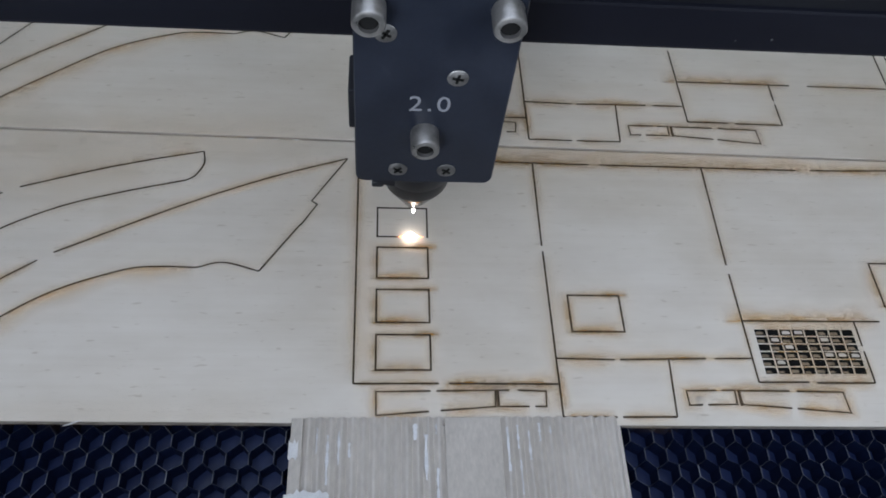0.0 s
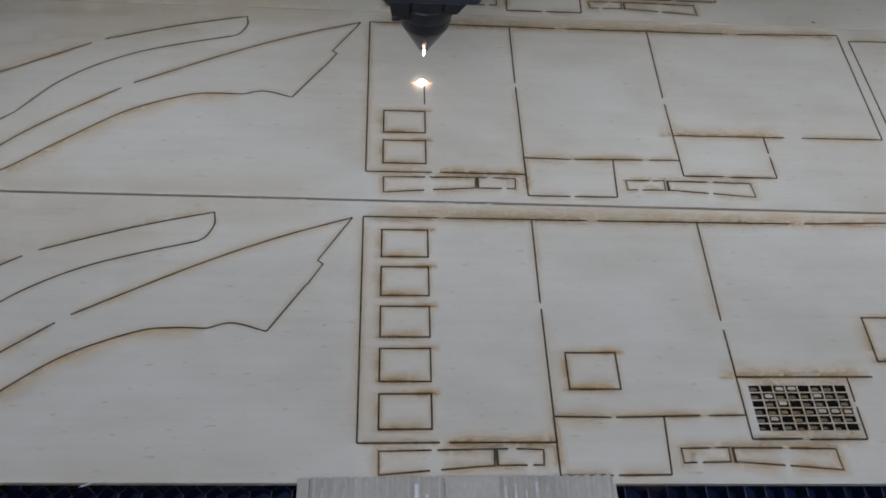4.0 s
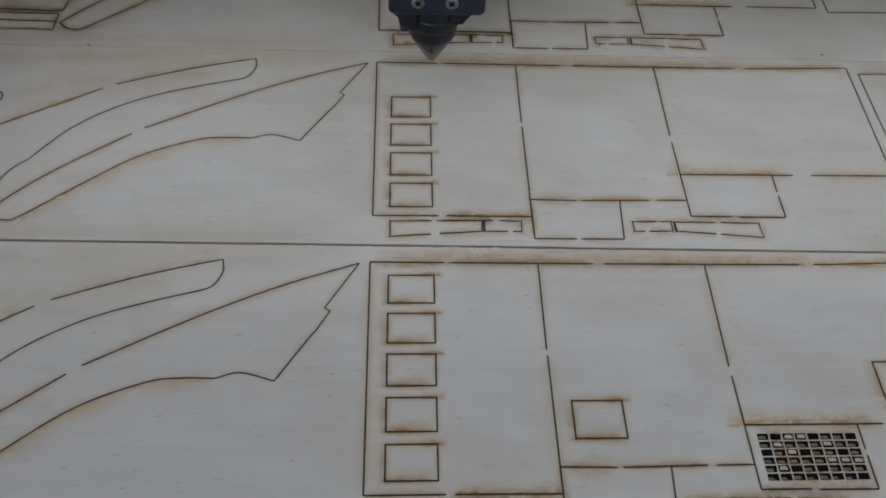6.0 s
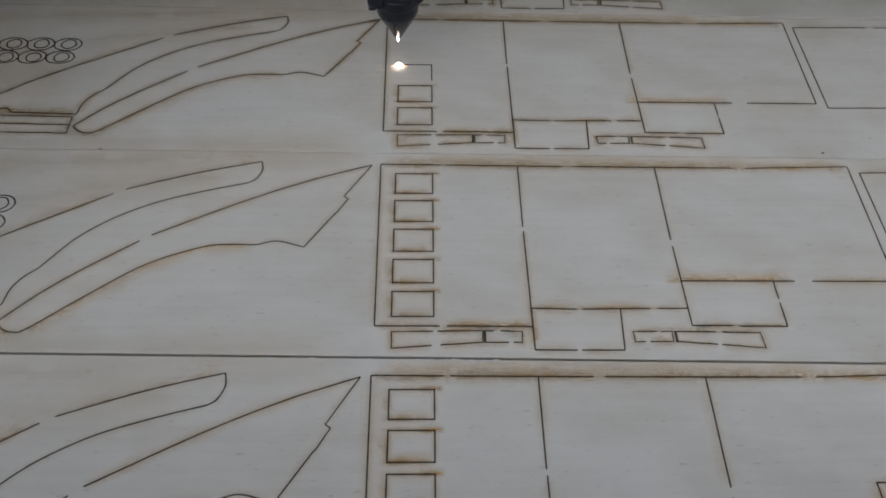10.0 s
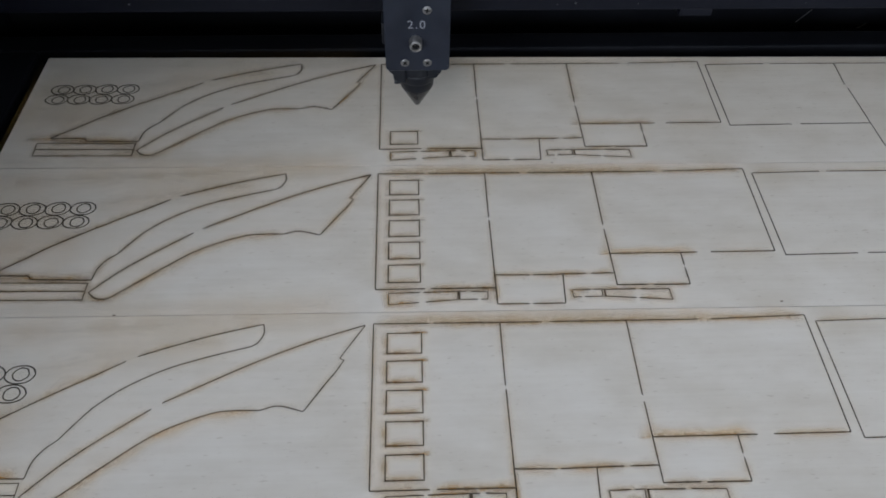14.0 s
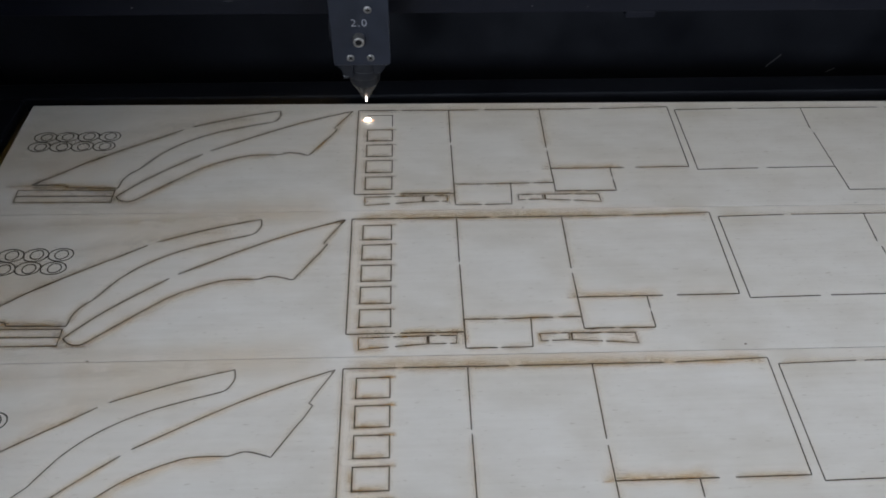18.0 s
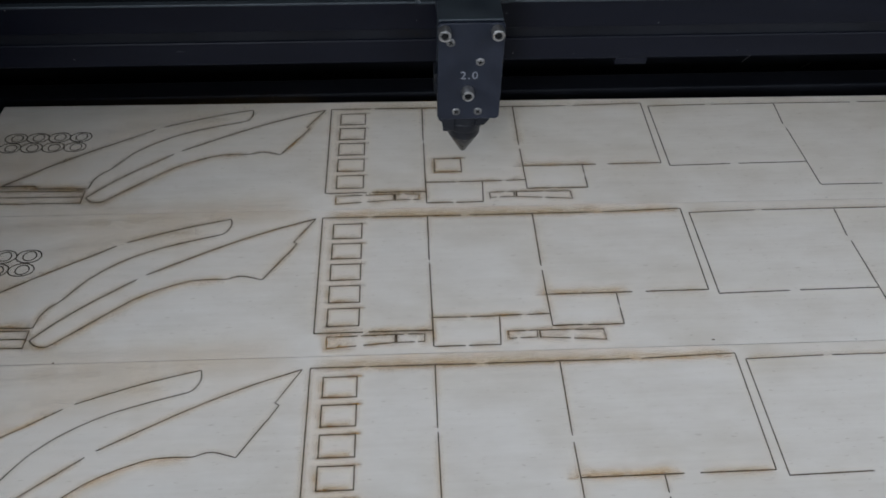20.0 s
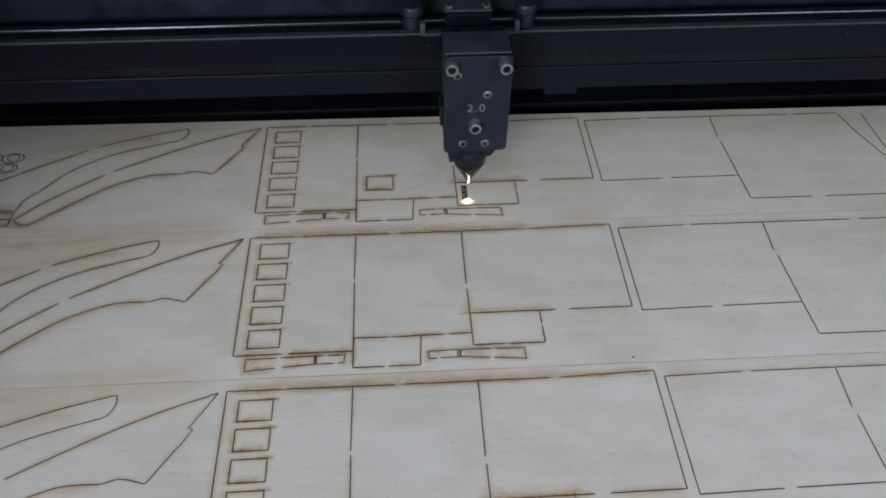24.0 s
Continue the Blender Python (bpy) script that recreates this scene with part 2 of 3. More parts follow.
def kerf(points, width=0.47, top=0.05, bottom=-0.6, jitter=0.0):
    """A charred cut along a line on the sheet: a thin bar sunk into the wood."""
    bm = bmesh.new()
    pts = [Vector(p) for p in points]
    shut = (pts[0] - pts[-1]).length < 1e-6 and len(pts) > 2
    pts = pts[:-1] if shut else pts
    n = len(pts)
    rows = []
    for k, p in enumerate(pts):
        a, b = pts[k - 1] if k or shut else p, pts[(k + 1) % n] if k < n - 1 or shut else p
        d = ((p - a).normalized() if (p - a).length else Vector((0, 0))) + ((b - p).normalized() if (b - p).length else Vector((0, 0)))
        d = d.normalized() if d.length else Vector((1, 0))
        s = Vector((-d.y, d.x)) * width / 2 * random.uniform(1 - jitter, 1 + jitter)
        rows.append([bm.verts.new((q.x * MM, q.y * MM, z * MM)) for q, z in ((p + s, bottom), (p + s, top), (p - s, top), (p - s, bottom))])
    for k in range(n if shut else n - 1):
        a, b = rows[k], rows[(k + 1) % n]
        for j in range(3):
            bm.faces.new((a[j], b[j], b[j + 1], a[j + 1]))
    if not shut:
        bm.faces.new(rows[0])
        bm.faces.new(rows[-1][::-1])
    bmesh.ops.recalc_face_normals(bm, faces=bm.faces)
    return bm


# ---- the room that closes the place ----
# Unseen room, added so that pale walls bounce the lamps' light.
def room():
    def wall(name, label, *sizes):
        bm = box(*[s * 1000 for s in sizes])
        return tagged(link(name, bm, PLASTER), label, "wall", kind="structure")

    tagged(link("floor", box(-2400, 2400, -2500, 2300, -960, -900), FLOORING), "dull brown workshop floor", "floor", kind="structure")
    bm = bmesh.new()
    for x0, x1, y0, y1 in ((-2400, -1250, -2500, 2300), (750, 2400, -2500, 2300), (-1250, 750, -2500, -1450), (-1250, 750, 950, 2300)):
        box(x0, x1, y0, y1, 1600, 1660, bm=bm)
    tagged(link("ceiling", bm, PLASTER), "plain unseen ceiling with a square opening for the added overhead lamp", "ceiling", kind="structure")
    wall("wall_west", "plain pale workshop wall", -2.46, -2.4, -2.5, 2.3, -0.9, 1.6)
    wall("wall_east", "plain pale workshop wall", 2.4, 2.46, -2.5, 2.3, -0.9, 1.6)
    wall("wall_north", "plain pale workshop wall", -2.4, 2.4, 2.3, 2.36, -0.9, 1.6)
    bm = bmesh.new()
    for x0, x1, z0, z1 in ((-2400, 2400, -900, 350), (-2400, 2400, 1500, 1600), (-2400, -1700, 350, 1500), (-600, 1200, 350, 1500), (2250, 2400, 350, 1500)):
        box(x0, x1, -2560, -2500, z0, z1, bm=bm)
    tagged(link("wall_south", bm, PLASTER), "pale unseen wall with openings for the two added south lamps", "wall", kind="structure")


room()

# ---- the machine: tray, honeycomb bed, side walls ----
X0, X1, Y0, Y1 = -268, 600, -130, 470


def machine():
    tagged(link("machine_tray", box(X0, X1, Y0, Y1, -60, -42), BED_BLACK), "black steel tray under the cutting bed", "machine tray", kind="structure")
    # South and west walls are unseen; their heights shape light on the bed.
    for name, s in (("machine_wall_west", (X0 - 12, X0, Y0, Y1, -60, 170)), ("machine_wall_east", (X1, X1 + 12, Y0, Y1, -60, 135)),
                    ("machine_wall_north", (X0 - 12, X1 + 12, Y1, Y1 + 12, -60, 239)), ("machine_wall_south", (X0 - 12, X1 + 12, Y0 - 12, Y0, -60, 108))):
        tagged(link(name, box(*s, 2), BED_BLACK), "black painted steel side of the laser cutter", "machine wall", kind="structure")
    # Unseen panels, added to keep light off the west side and rear sheets.
    tagged(link("machine_cheek", box(X0 - 12, X0, Y0, Y1 + 12, 170.5, 560, 2), BED_BLACK), "unseen black panel added to shade the west side of the bed", "machine cheek", kind="structure")
    tagged(link("machine_hood", box(X0 + 1, X1 + 12, 235, Y1 + 12, 240, 252, 2), BED_BLACK), "unseen black panel added to shade the rear of the bed", "machine hood", kind="structure")
    tagged(link("machine_stand", box(X0 - 12, X1 + 12, Y0 - 12, Y1 + 12, -900, -61, 4), BED_BLACK), "black steel cabinet carrying the cutting bed", "machine stand", kind="structure")
    bed = thing("bed_frame", "black metal frame round the honeycomb bed", "bed frame")
    # Rear and west bars get a darker paint that stands in for shade.
    part("frame_bar", box(-266, X1 - 40, 402, 419, -26, -3.2, 1.5), BED_BLACK, bed)
    part("frame_bar", box(-266, X1 - 40, -110, -90, -26, -3.2, 1.5), BAR_PAINT, bed)
    part("frame_bar", box(-266, -222, -90, 402, -26, -3.2, 1.5), BED_BLACK, bed)
    part("frame_bar", box(X1 - 58, X1 - 40, -90, 402, -26, -3.2, 1.5), BAR_PAINT, bed)
    part("base_plate", box(-212, 541, -89.8, 384, -42, -9.1), NAVY, bed, "dark blue base plate below the honeycomb")


machine()


def honeycomb():
    """Thin crimped foil strips standing on edge, bonded in pairs, so that they leave six-sided cells."""
    cw, ch, top, low = 5.9, 5.15, -2.6, -9.0
    x_from, x_to, y_from, y_to = -205, 535, -88, 378
    bed = thing("honeycomb_bed", "dark aluminium honeycomb cutting bed with thin-walled cells", "honeycomb bed")
    jig = random.Random(7)
    sway = {}
    for c in range(int((x_to - x_from) / (cw / 2)) + 1):
        verts, faces = [], []
        y, k, n = y_from, 0, 0
        while y < y_to:
            side = 1 if (k + c) % 2 else -1
            dx, dy = sway.setdefault((c + (side + 1) // 2, k), (jig.uniform(-0.5, 0.5), jig.uniform(-0.5, 0.5)))
            x = x_from + c * cw / 2 + side * (cw / 4 - 0.06) + dx
            for yy in (y + dy, y + dy + ch * 0.62):
                for off in (-0.06, 0.06):
                    for z in (low, top):
                        verts.append(((x + off) * MM, yy * MM, (z + jig.uniform(-0.12, 0.12)) * MM))
                n += 1
            y += ch
            k += 1
        for q in range(n - 1):
            a, b = 4 * q, 4 * q + 4
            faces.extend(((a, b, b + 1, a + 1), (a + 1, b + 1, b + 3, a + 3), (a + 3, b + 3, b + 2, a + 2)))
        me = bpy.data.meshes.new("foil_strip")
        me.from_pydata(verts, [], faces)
        # Walls take the dark copy, top edges the lighter one, as if lit.
        me.materials.append(FOIL_SIDE)
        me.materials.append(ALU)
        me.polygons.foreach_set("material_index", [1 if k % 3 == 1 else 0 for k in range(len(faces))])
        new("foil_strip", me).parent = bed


honeycomb()


# ---- cardboard patch at the front edge ----
def cardboard():
    c = thing("cardboard_piece", "grey corrugated cardboard with bared flutes against the wooden sheet", "cardboard")
    part("liner", box(-16.2, 73.2, -75, -12.3, -2.6, 0.3, 0.1), CARD, c)
    jig = random.Random(3)

    def flutes(x0, x1, pitch):
        x, k = x0, 0
        while x + pitch <= x1 + 0.01:
            bm = bmesh.new()
            rows = []
            tall = 1.2 * jig.uniform(0.9, 1.08)
            for j in range(9):
                y = -75 + 65.0 * j / 8
                bend, lift = jig.uniform(-0.08, 0.08), jig.uniform(-0.06, 0.06)
                rows.append([bm.verts.new(((x + pitch * u + bend) * MM, y * MM, (0.25 + (tall + lift) * (0.5 - 0.5 * math.cos(math.tau * u)) ** 0.8) * MM)) for u in (0, .14, .28, .42, .5, .58, .72, .86, 1)])
            for a, b in zip(rows, rows[1:]):
                for i in range(8):
                    bm.faces.new((a[i], a[i + 1], b[i + 1], b[i]))
            part("flute", bm, FLUTE, c, smooth=True)
            x += pitch

    flutes(-13.0, 24.5, 2.88)
    flutes(40.0, 72.5, 2.95)
    part("top_paper", box(24.6, 39.8, -75, -10.1, 0.3, 1.25, 0.2), CARD, c, "smooth strip of top paper still in place")
    part("edge_strip", box(-16.2, -13.0, -75, -10.1, 0.3, 1.2, 0.3), CARD, c)
    def ragged(name, x0, x1, y0, y1, z0, z1, mat, label, rough=0.5, n=10):
        """A thin torn scrap with an uneven outline."""
        bm = bmesh.new()
        rim = [(x0 + (x1 - x0) * k / n, y0 + jig.uniform(-rough, rough)) for k in range(n + 1)] + [(x0 + (x1 - x0) * k / n, y1 + jig.uniform(-rough, rough)) for k in range(n, -1, -1)]
        low, up = ([bm.verts.new((x * MM, y * MM, z * MM)) for x, y in rim] for z in (z0, z1))
        m = len(rim)
        for k in range(n):
            bm.faces.new((up[k], up[k + 1], up[m - 2 - k], up[m - 1 - k]))
        for k in range(m):
            bm.faces.new((low[k], low[(k + 1) % m], up[(k + 1) % m], up[k]))
        part(name, bm, mat, c, label)

    ragged("torn_paper", -16.5, -14.0, -21, -16.5, 0.3, 1.38, TORN, "torn white paper scrap", 0.8, 5)
    ragged("torn_paper", -16.8, -5.5, -36, -29.6, 0.3, 1.85, TORN, "torn white paper scrap", 0.9, 14)
    for x, y0, y1, w in ((-6.4, -28, -15, 0.5), (-3.5, -23, -14, 0.45), (-0.7, -21, -17, 0.5), (16.6, -16.5, -12, 0.9), (19.4, -27, -15, 0.7), (22.2, -15, -12, 0.4), (22.3, -33, -24, 0.5),
                         (41.4, -25, -13, 0.5), (44.2, -19, -12.5, 0.6), (44.4, -31, -22, 0.35), (47.2, -22, -14, 0.5), (50.2, -17, -12, 0.6), (53.2, -15, -13, 0.4), (-9.3, -20, -13, 0.3)):
        bm = bmesh.new()
        n = 9
        rows = []
        for k in range(n + 1):
            y, ww = y0 + (y1 - y0) * k / n, w * jig.uniform(0.5, 1.7) / 2
            rows.append([bm.verts.new(((x + jig.uniform(-0.12, 0.12) + u * ww) * MM, y * MM, (1.62 + 0.1 * (u == 0)) * MM)) for u in (-1, 0, 1)])
        for a, b in zip(rows, rows[1:]):
            for q in range(2):
                bm.faces.new((a[q], a[q + 1], b[q + 1], b[q]))
        part("glue_streak", bm, GLOSS, c, "shiny white streak along a flute", smooth=True)


cardboard()


def marks():
    """Bright scratches in the paint of the back wall."""
    for a, b, w in (((307.6, -29.2), (316.1, -18.8), 0.55), ((357, -34.6), (363, -31.0), 0.35)):
        d = Vector(b) - Vector(a)
        bm = bmesh.new()
        m = Matrix.Translation(Vector(((a[0] + b[0]) / 2, 469.8, (a[1] + b[1]) / 2)) * MM) @ pose(0, 0, 0, 0, -math.degrees(math.atan2(d.y, d.x)), 0) @ Matrix.Diagonal((d.length * MM, 0.5 * MM, w * MM, 1))
        bmesh.ops.create_cube(bm, size=1, matrix=m)
        part("scratch", bm, STEEL, bpy.data.objects["machine_wall_north"], "bright scratch in the black paint")


marks()

# ---- the wooden sheets and what is cut into them ----
SHEET_X0, SHEET_X1, THICK = -210.9, 545.0, 2.4
# each sheet's front and back edge: distance and slope against the pattern
EDGES = (((-11.3, -0.0127), (86.75, -0.0135)), ((-12.3, -0.0135), (86.5, -0.006)), ((-13.2, -0.006), (86.5, -0.007)), ((-13.2, -0.007), (87.6, -0.0105)))
TOPS = (74.7, 59.8, 44.9, 30.0, 15.1)
SQ_X0, SQ_X1, SQ_H = 5.8, 21.4, 10.95
PANE = (63.5, 79.4, 16.4, 28.6)
PANE_EAST = (164.6, 180.6, 25.6, 41.4)

WING = [
    [(-186.9, 12.7), (-173.7, 22.1), (-163.6, 29.9), (-152.6, 37.1), (-141.2, 44.1), (-130.0, 50.6), (-119.9, 56.4), (-109.2, 62.8)],
    [(-104.7, 65.1), (-82.5, 72.7), (-66.9, 77.2), (-51.0, 81.1)],
    [(-51.0, 81.1), (-50.3, 76.2), (-52.4, 71.2), (-54.9, 69.2)],
    [(-54.9, 69.2), (-73.7, 64.0), (-90.6, 58.2), (-106.0, 49.8), (-116.9, 40.7), (-122.7, 33.3), (-128.3, 25.2)],
    [(-128.3, 25.2), (-132.4, 21.4), (-135.5, 16.1), (-136.6, 9.0)],
    [(-4.3, 79.6), (-28.7, 71.0), (-55.0, 59.3), (-89.2, 41.4)],
    [(-93.2, 38.6), (-112.5, 24.1), (-124.9, 13.4), (-136.1, 1.5)],
    [(-136.1, 1.5), (-132.7, -1.6), (-128.7, -2.6), (-124.3, -1.0), (-107.3, 13.0), (-88.4, 27.3), (-68.6, 35.6), (-58.1, 37.0), (-47.6, 36.8)],
    [(-47.6, 36.8), (-39.9, 38.7), (-29.2, 35.8)],
]
LINES = [
    [(-29.2, 35.8), (-18.3, 52.6), (-17.7, 53.0), (-13.3, 60.7), (-15.1, 62.0), (-4.3, 79.6)],
    [(-136.6, 9.0), (-165.6, 9.9), (-167.5, 12.3), (-186.9, 12.7)],
    [(-193.0, 8.5), (-137.9, 7.2), (-137.9, -2.9), (-192.3, -2.0), (-193.0, 8.5)],
    [(-192.7, 3.3), (-137.9, 2.3)],
    [(-0.3, 0.1), (-0.6, 80.1)],
    [(-0.6, 80.1), (25.1, 79.9)], [(26.9, 79.9), (77.4, 79.5)], [(81.0, 79.5), (151.4, 79.3)], [(156.3, 79.3), (201.6, 80.5)],
    [(-0.3, 0.1), (23.6, 0.1)], [(26.3, 0.1), (57.6, -0.1)],
    [(57.8, 79.4), (57.5, 46.3)], [(57.6, 44.3), (57.7, -9.8)],
    [(57.8, 7.8), (75.0, 7.4)], [(76.5, 7.4), (102.4, 7.8)], [(105.0, 7.8), (116.8, 7.9)],
    [(91.1, 7.5), (90.1, -9.9)], [(57.7, -9.8), (73.0, -9.9)], [(74.5, -9.9), (90.1, -9.9)],
    [(116.9, 79.6), (116.4, 40.0)], [(116.5, 36.8), (116.7, 0.4)],
    [(116.7, 20.3), (160.9, 20.3)], [(167.8, 20.3), (200.6, 20.3)],
    [(152.4, 20.1), (152.3, 12.0)], [(152.3, 10.4), (152.3, 0.1)], [(116.7, 0.4), (132.0, 0.4)], [(134.2, 0.2), (152.3, 0.1)],
    [(201.7, 80.5), (200.6, 20.3)],
    [(205.9, 76.9), (205.4, 17.5)], [(205.4, 17.5), (242.5, 18.0)], [(247.8, 18.1), (289.7, 18.3)],
    [(205.9, 76.9), (244.0, 77.6)], [(248.2, 77.6), (342.2, 77.1)], [(346.6, 77.1), (376.5, 77.2)],
    [(290.0, 77.0), (288.6, 55.5)], [(289.3, 51.6), (290.5, -2.4)], [(290.5, -2.4), (327.8, -2.7)], [(336.1, -2.7), (385.5, -2.7)],
    [(376.5, 77.2), (380.5, 57.9), (389.4, 30.0)], [(392.8, 75.9), (392.9, 20.0)],
    [(21.1, -2.1), (6.0, -2.3), (6.1, -9.1), (20.6, -8.0)], [(22.7, -2.1), (39.2, -1.9), (39.0, -6.7), (23.7, -7.8)],
    [(43.2, -1.9), (40.0, -1.9), (40.0, -6.7), (48.5, -6.7)], [(45.6, -1.9), (53.6, -2.2), (53.3, -6.7), (50.1, -6.7)],
    [(103.2, -2.1), (94.3, -2.2), (94.5, -6.5), (98.3, -6.4)], [(104.8, -2.1), (108.7, -2.0), (108.5, -6.3), (99.9, -6.4)],
    [(125.1, -2.3), (109.8, -2.2), (109.7, -6.3), (124.5, -7.5)], [(127.3, -2.4), (141.3, -2.7), (141.7, -9.0), (126.0, -7.6)],
]


def ring(cx, cy, r, n, uneven, flat=1.0):
    jig = random.Random(int(cx * 7 + cy))
    pts = [(cx + r * (1 + jig.uniform(-uneven, uneven)) * math.cos(a), cy + r * (1 + jig.uniform(-uneven, uneven)) * flat * math.sin(a)) for a in (math.tau * k / n for k in range(n))]
    return pts + [pts[0]]


def pattern(width):
    """Meshes of the outlines, shared by two sheets."""
    made = []
    for pts in WING:
        made.append(kerf(curve(pts), width * 0.97, jitter=0.12))
    for pts in LINES:
        made.append(kerf(pts, width))
    for k in range(4):
        for cx, cy in ((-191.9 + 13.05 * k, 56.9), (-192.9 + 12.95 * k, 47.5)):
            made.append(kerf(curve(ring(cx - 0.6, cy, 6.6, 11, 0.06, 0.69), 3), width * 1.2))
            made.append(kerf(curve(ring(cx + 0.3 * math.sin(cx), cy + 0.3 * math.sin(cx * 2), 3.45, 13, 0.05, 0.93), 2), width * 1.15))
    out = []
    fill = [kerf([(x, -1.9), (x, -6.7)], 0.95, 0.04) for x in (39.8, 109.85)]
    for bm in made + fill:
        me = bpy.data.meshes.new("cut_line")
        bm.to_mesh(me)
        me.materials.append(SINGED if bm in fill else CHAR)
        out.append(me)
    return out


def stain_mesh(strokes):
    """Soft brown bands beside cuts: (x0, y0, x1, y1, ...) or (line, ...), then the reach on either side and the strength."""
    verts, faces, fade = [], [], []
    jig = random.Random(11)
    for stroke in strokes:
        line = stroke[0] if len(stroke) == 4 else (stroke[0:2], stroke[2:4])
        left, right, strong = stroke[-3:]
        pts = [Vector(line[0])]
        for a, b in zip(line, line[1:]):
            a, b = Vector(a), Vector(b)
            n = max(1, int((b - a).length / 2.2))
            pts += [a.lerp(b, (k + 1) / n) for k in range(n)]
        n = len(pts) - 1
        run = [0.0]
        for a, b in zip(pts, pts[1:]):
            run.append(run[-1] + (b - a).length)
        for reach, sign in ((left, 1), (right, -1)):
            if not reach:
                continue
            start = len(verts)
            for k, p in enumerate(pts):
                d = (pts[min(n, k + 1)] - pts[max(0, k - 1)]).normalized()
                s = Vector((-d.y, d.x))
                tip = min(1, min(run[k], run[-1] - run[k]) / (0.5 + reach) + (0.3 if reach < 1 else 0.02))
                far = reach * (1 + 0.14 * math.sin(run[k] * 0.31 + reach) + jig.uniform(-0.07, 0.07))
                for u, f in ((0, 1), (0.25, 0.62), (0.55, 0.25), (1, 0)):
                    q = p + s * sign * far * u
                    verts.append((q.x * MM, q.y * MM, 0.02 * MM))
                    fade.append(min(0.95, 1.5 * f * strong * tip))
            for k in range(n):
                for j in range(3):
                    i = start + 4 * k + j
                    faces.append((i, i + 4, i + 5, i + 1) if sign < 0 else (i, i + 1, i + 5, i + 4))
    me = bpy.data.meshes.new("smoke_stain")
    me.from_pydata(verts, [], faces)
    at = me.attributes.new("fade", "FLOAT", "POINT")
    at.data.foreach_set("value", fade)
    me.materials.append(STAIN)
    return me


def scorches(row):
    """Bands for every outline, then where the smoke lay thickest and the west end is toned down."""
    jig = random.Random(5 + row)
    out = []
    for pts in [curve(p, 4) for p in WING] + LINES:
        east = min(p[0] for p in pts) > 200
        west = max(p[0] for p in pts) < -2
        if west and row < 2:
            out.append((pts, 2.6, 1.8, 0.15))
            continue
        strong, wide = (0.12, 1.5) if east else (jig.uniform(0.26, 0.48), jig.uniform(1.8, 4.0))
        if abs(pts[0][0] - pts[-1][0]) < 1.5 and len(pts) == 2:
            strong *= 0.4
            east = True
        out.append((pts, wide * jig.uniform(0.6, 1.2), wide * jig.uniform(0.6, 1.2), strong))
        out.append((pts, 0.9, 0.9, (0.17 if east else 0.27) * (1, 1, 0.9, 0.6)[row]))
        if not east:
            out.append((pts, 4.6, 4.6, 0.11 * (1, 0.9, 0.7, 0.5)[row]))
    more = (0.92, 0.88, 0.8, 0.65)[row]
    # The wide west bands mix smoke stain with painted light falloff.
    west_tone = (0.35, 0.7, 1.0, 1.0)[row]
    wide = [(curve(WING[7], 5), 0, 6, 0.34), (curve(WING[0], 5), 6, 2, 0.32), (curve(WING[1], 5), 4, 1, 0.26), (curve(WING[5], 5), 3, 3, 0.22), (curve(WING[6], 5), 3, 3, 0.25),
            (0, 79.5, 201, 79.1, 7, 3, 0.36 if row < 3 else 0.12), (57.9, 79, 57.9, 60, 3, 3, 0.16), (0, 2, 0, 79, 3, 2, 0.14), (117, 79, 117, 62, 2, 2, 0.14),
            (206, 77.8, 340, 77.5, 4, 1, 0.16), (24, 0, 60, 0, 4, 3, 0.45), (58, 7.7, 117, 7.8, 3, 1.5, 0.28), (110, 20.3, 160, 20.4, 6, 1.5, 0.44), (117, 0.4, 152, 0.4, 2, 2, 0.3),
            (57.9, 12, 57.9, -8, 2.5, 2.5, 0.42), (95, -2, 143, -2.5, 3, 1, 0.36), (-138, 9.5, -202, 12, 3, 7, 0.45),
            (-205, 50, -150, 50, 16, 14, 0.16 * west_tone), (-212, 76, -6, 87, 18, 12, 0.17 * west_tone if row < 3 else 0.04), (-210, -7, -20, -9, 6, 4, 0.07 * west_tone), (-200, 30, -140, 30, 20, 20, 0.16 * west_tone), (-213.6, -11, -213.6, 86, 0, 118, 0.34 * west_tone),
            (2, 83, 160, 82, 6, 6, (0.14, 0.14, 0.2, 0.06)[row]), (-150, 60, -60, 74, 14, 8, 0.16 * west_tone)]
    return out + [(*w[:-1], w[-1] * more) for w in wide]


def square_scorch(x0, x1, y0, y1, strong=1.0):
    out = [(x0, y1, x1, y1, 2.4, 1.6, 0.26), (x0 - 1, y0, x1, y0, 4.2, 2.4, 0.36), (x0, y0 - 1, x0, y1, 3.6, 2.2, 0.34), (x1, y0, x1, y1, 2.2, 2.2, 0.22),
           (x0 - 4, y1, x1 + 3, y1, 3.2, 3.4, 0.17), (x0 - 4, y0, x1 + 1, y0, 4.0, 2.6, 0.17), (x0, y0 - 2, x0, y1 + 2, 5.4, 3.0, 0.17)]
    out += [(x1 - 6, y1, x1 + 3.5, y1 + 0.2, 2.6, 1.6, 0.5 * strong), (x0 - 2.5, y0, x0 + 9, y0, 2.9, 1.6, 0.5)]
    return [(*s[:-1], s[-1] * strong) for s in out]


CELL_W, CELL_H, CELL_X, CELL_Y = 3.42, 2.02, 119.64, 17.4
CELLS = ("HBLLBHHB", "HLHHHLHH", "BHLBHHBH", "HHHHHLLL", "HLBHBHHH", "DDHDHDDB")


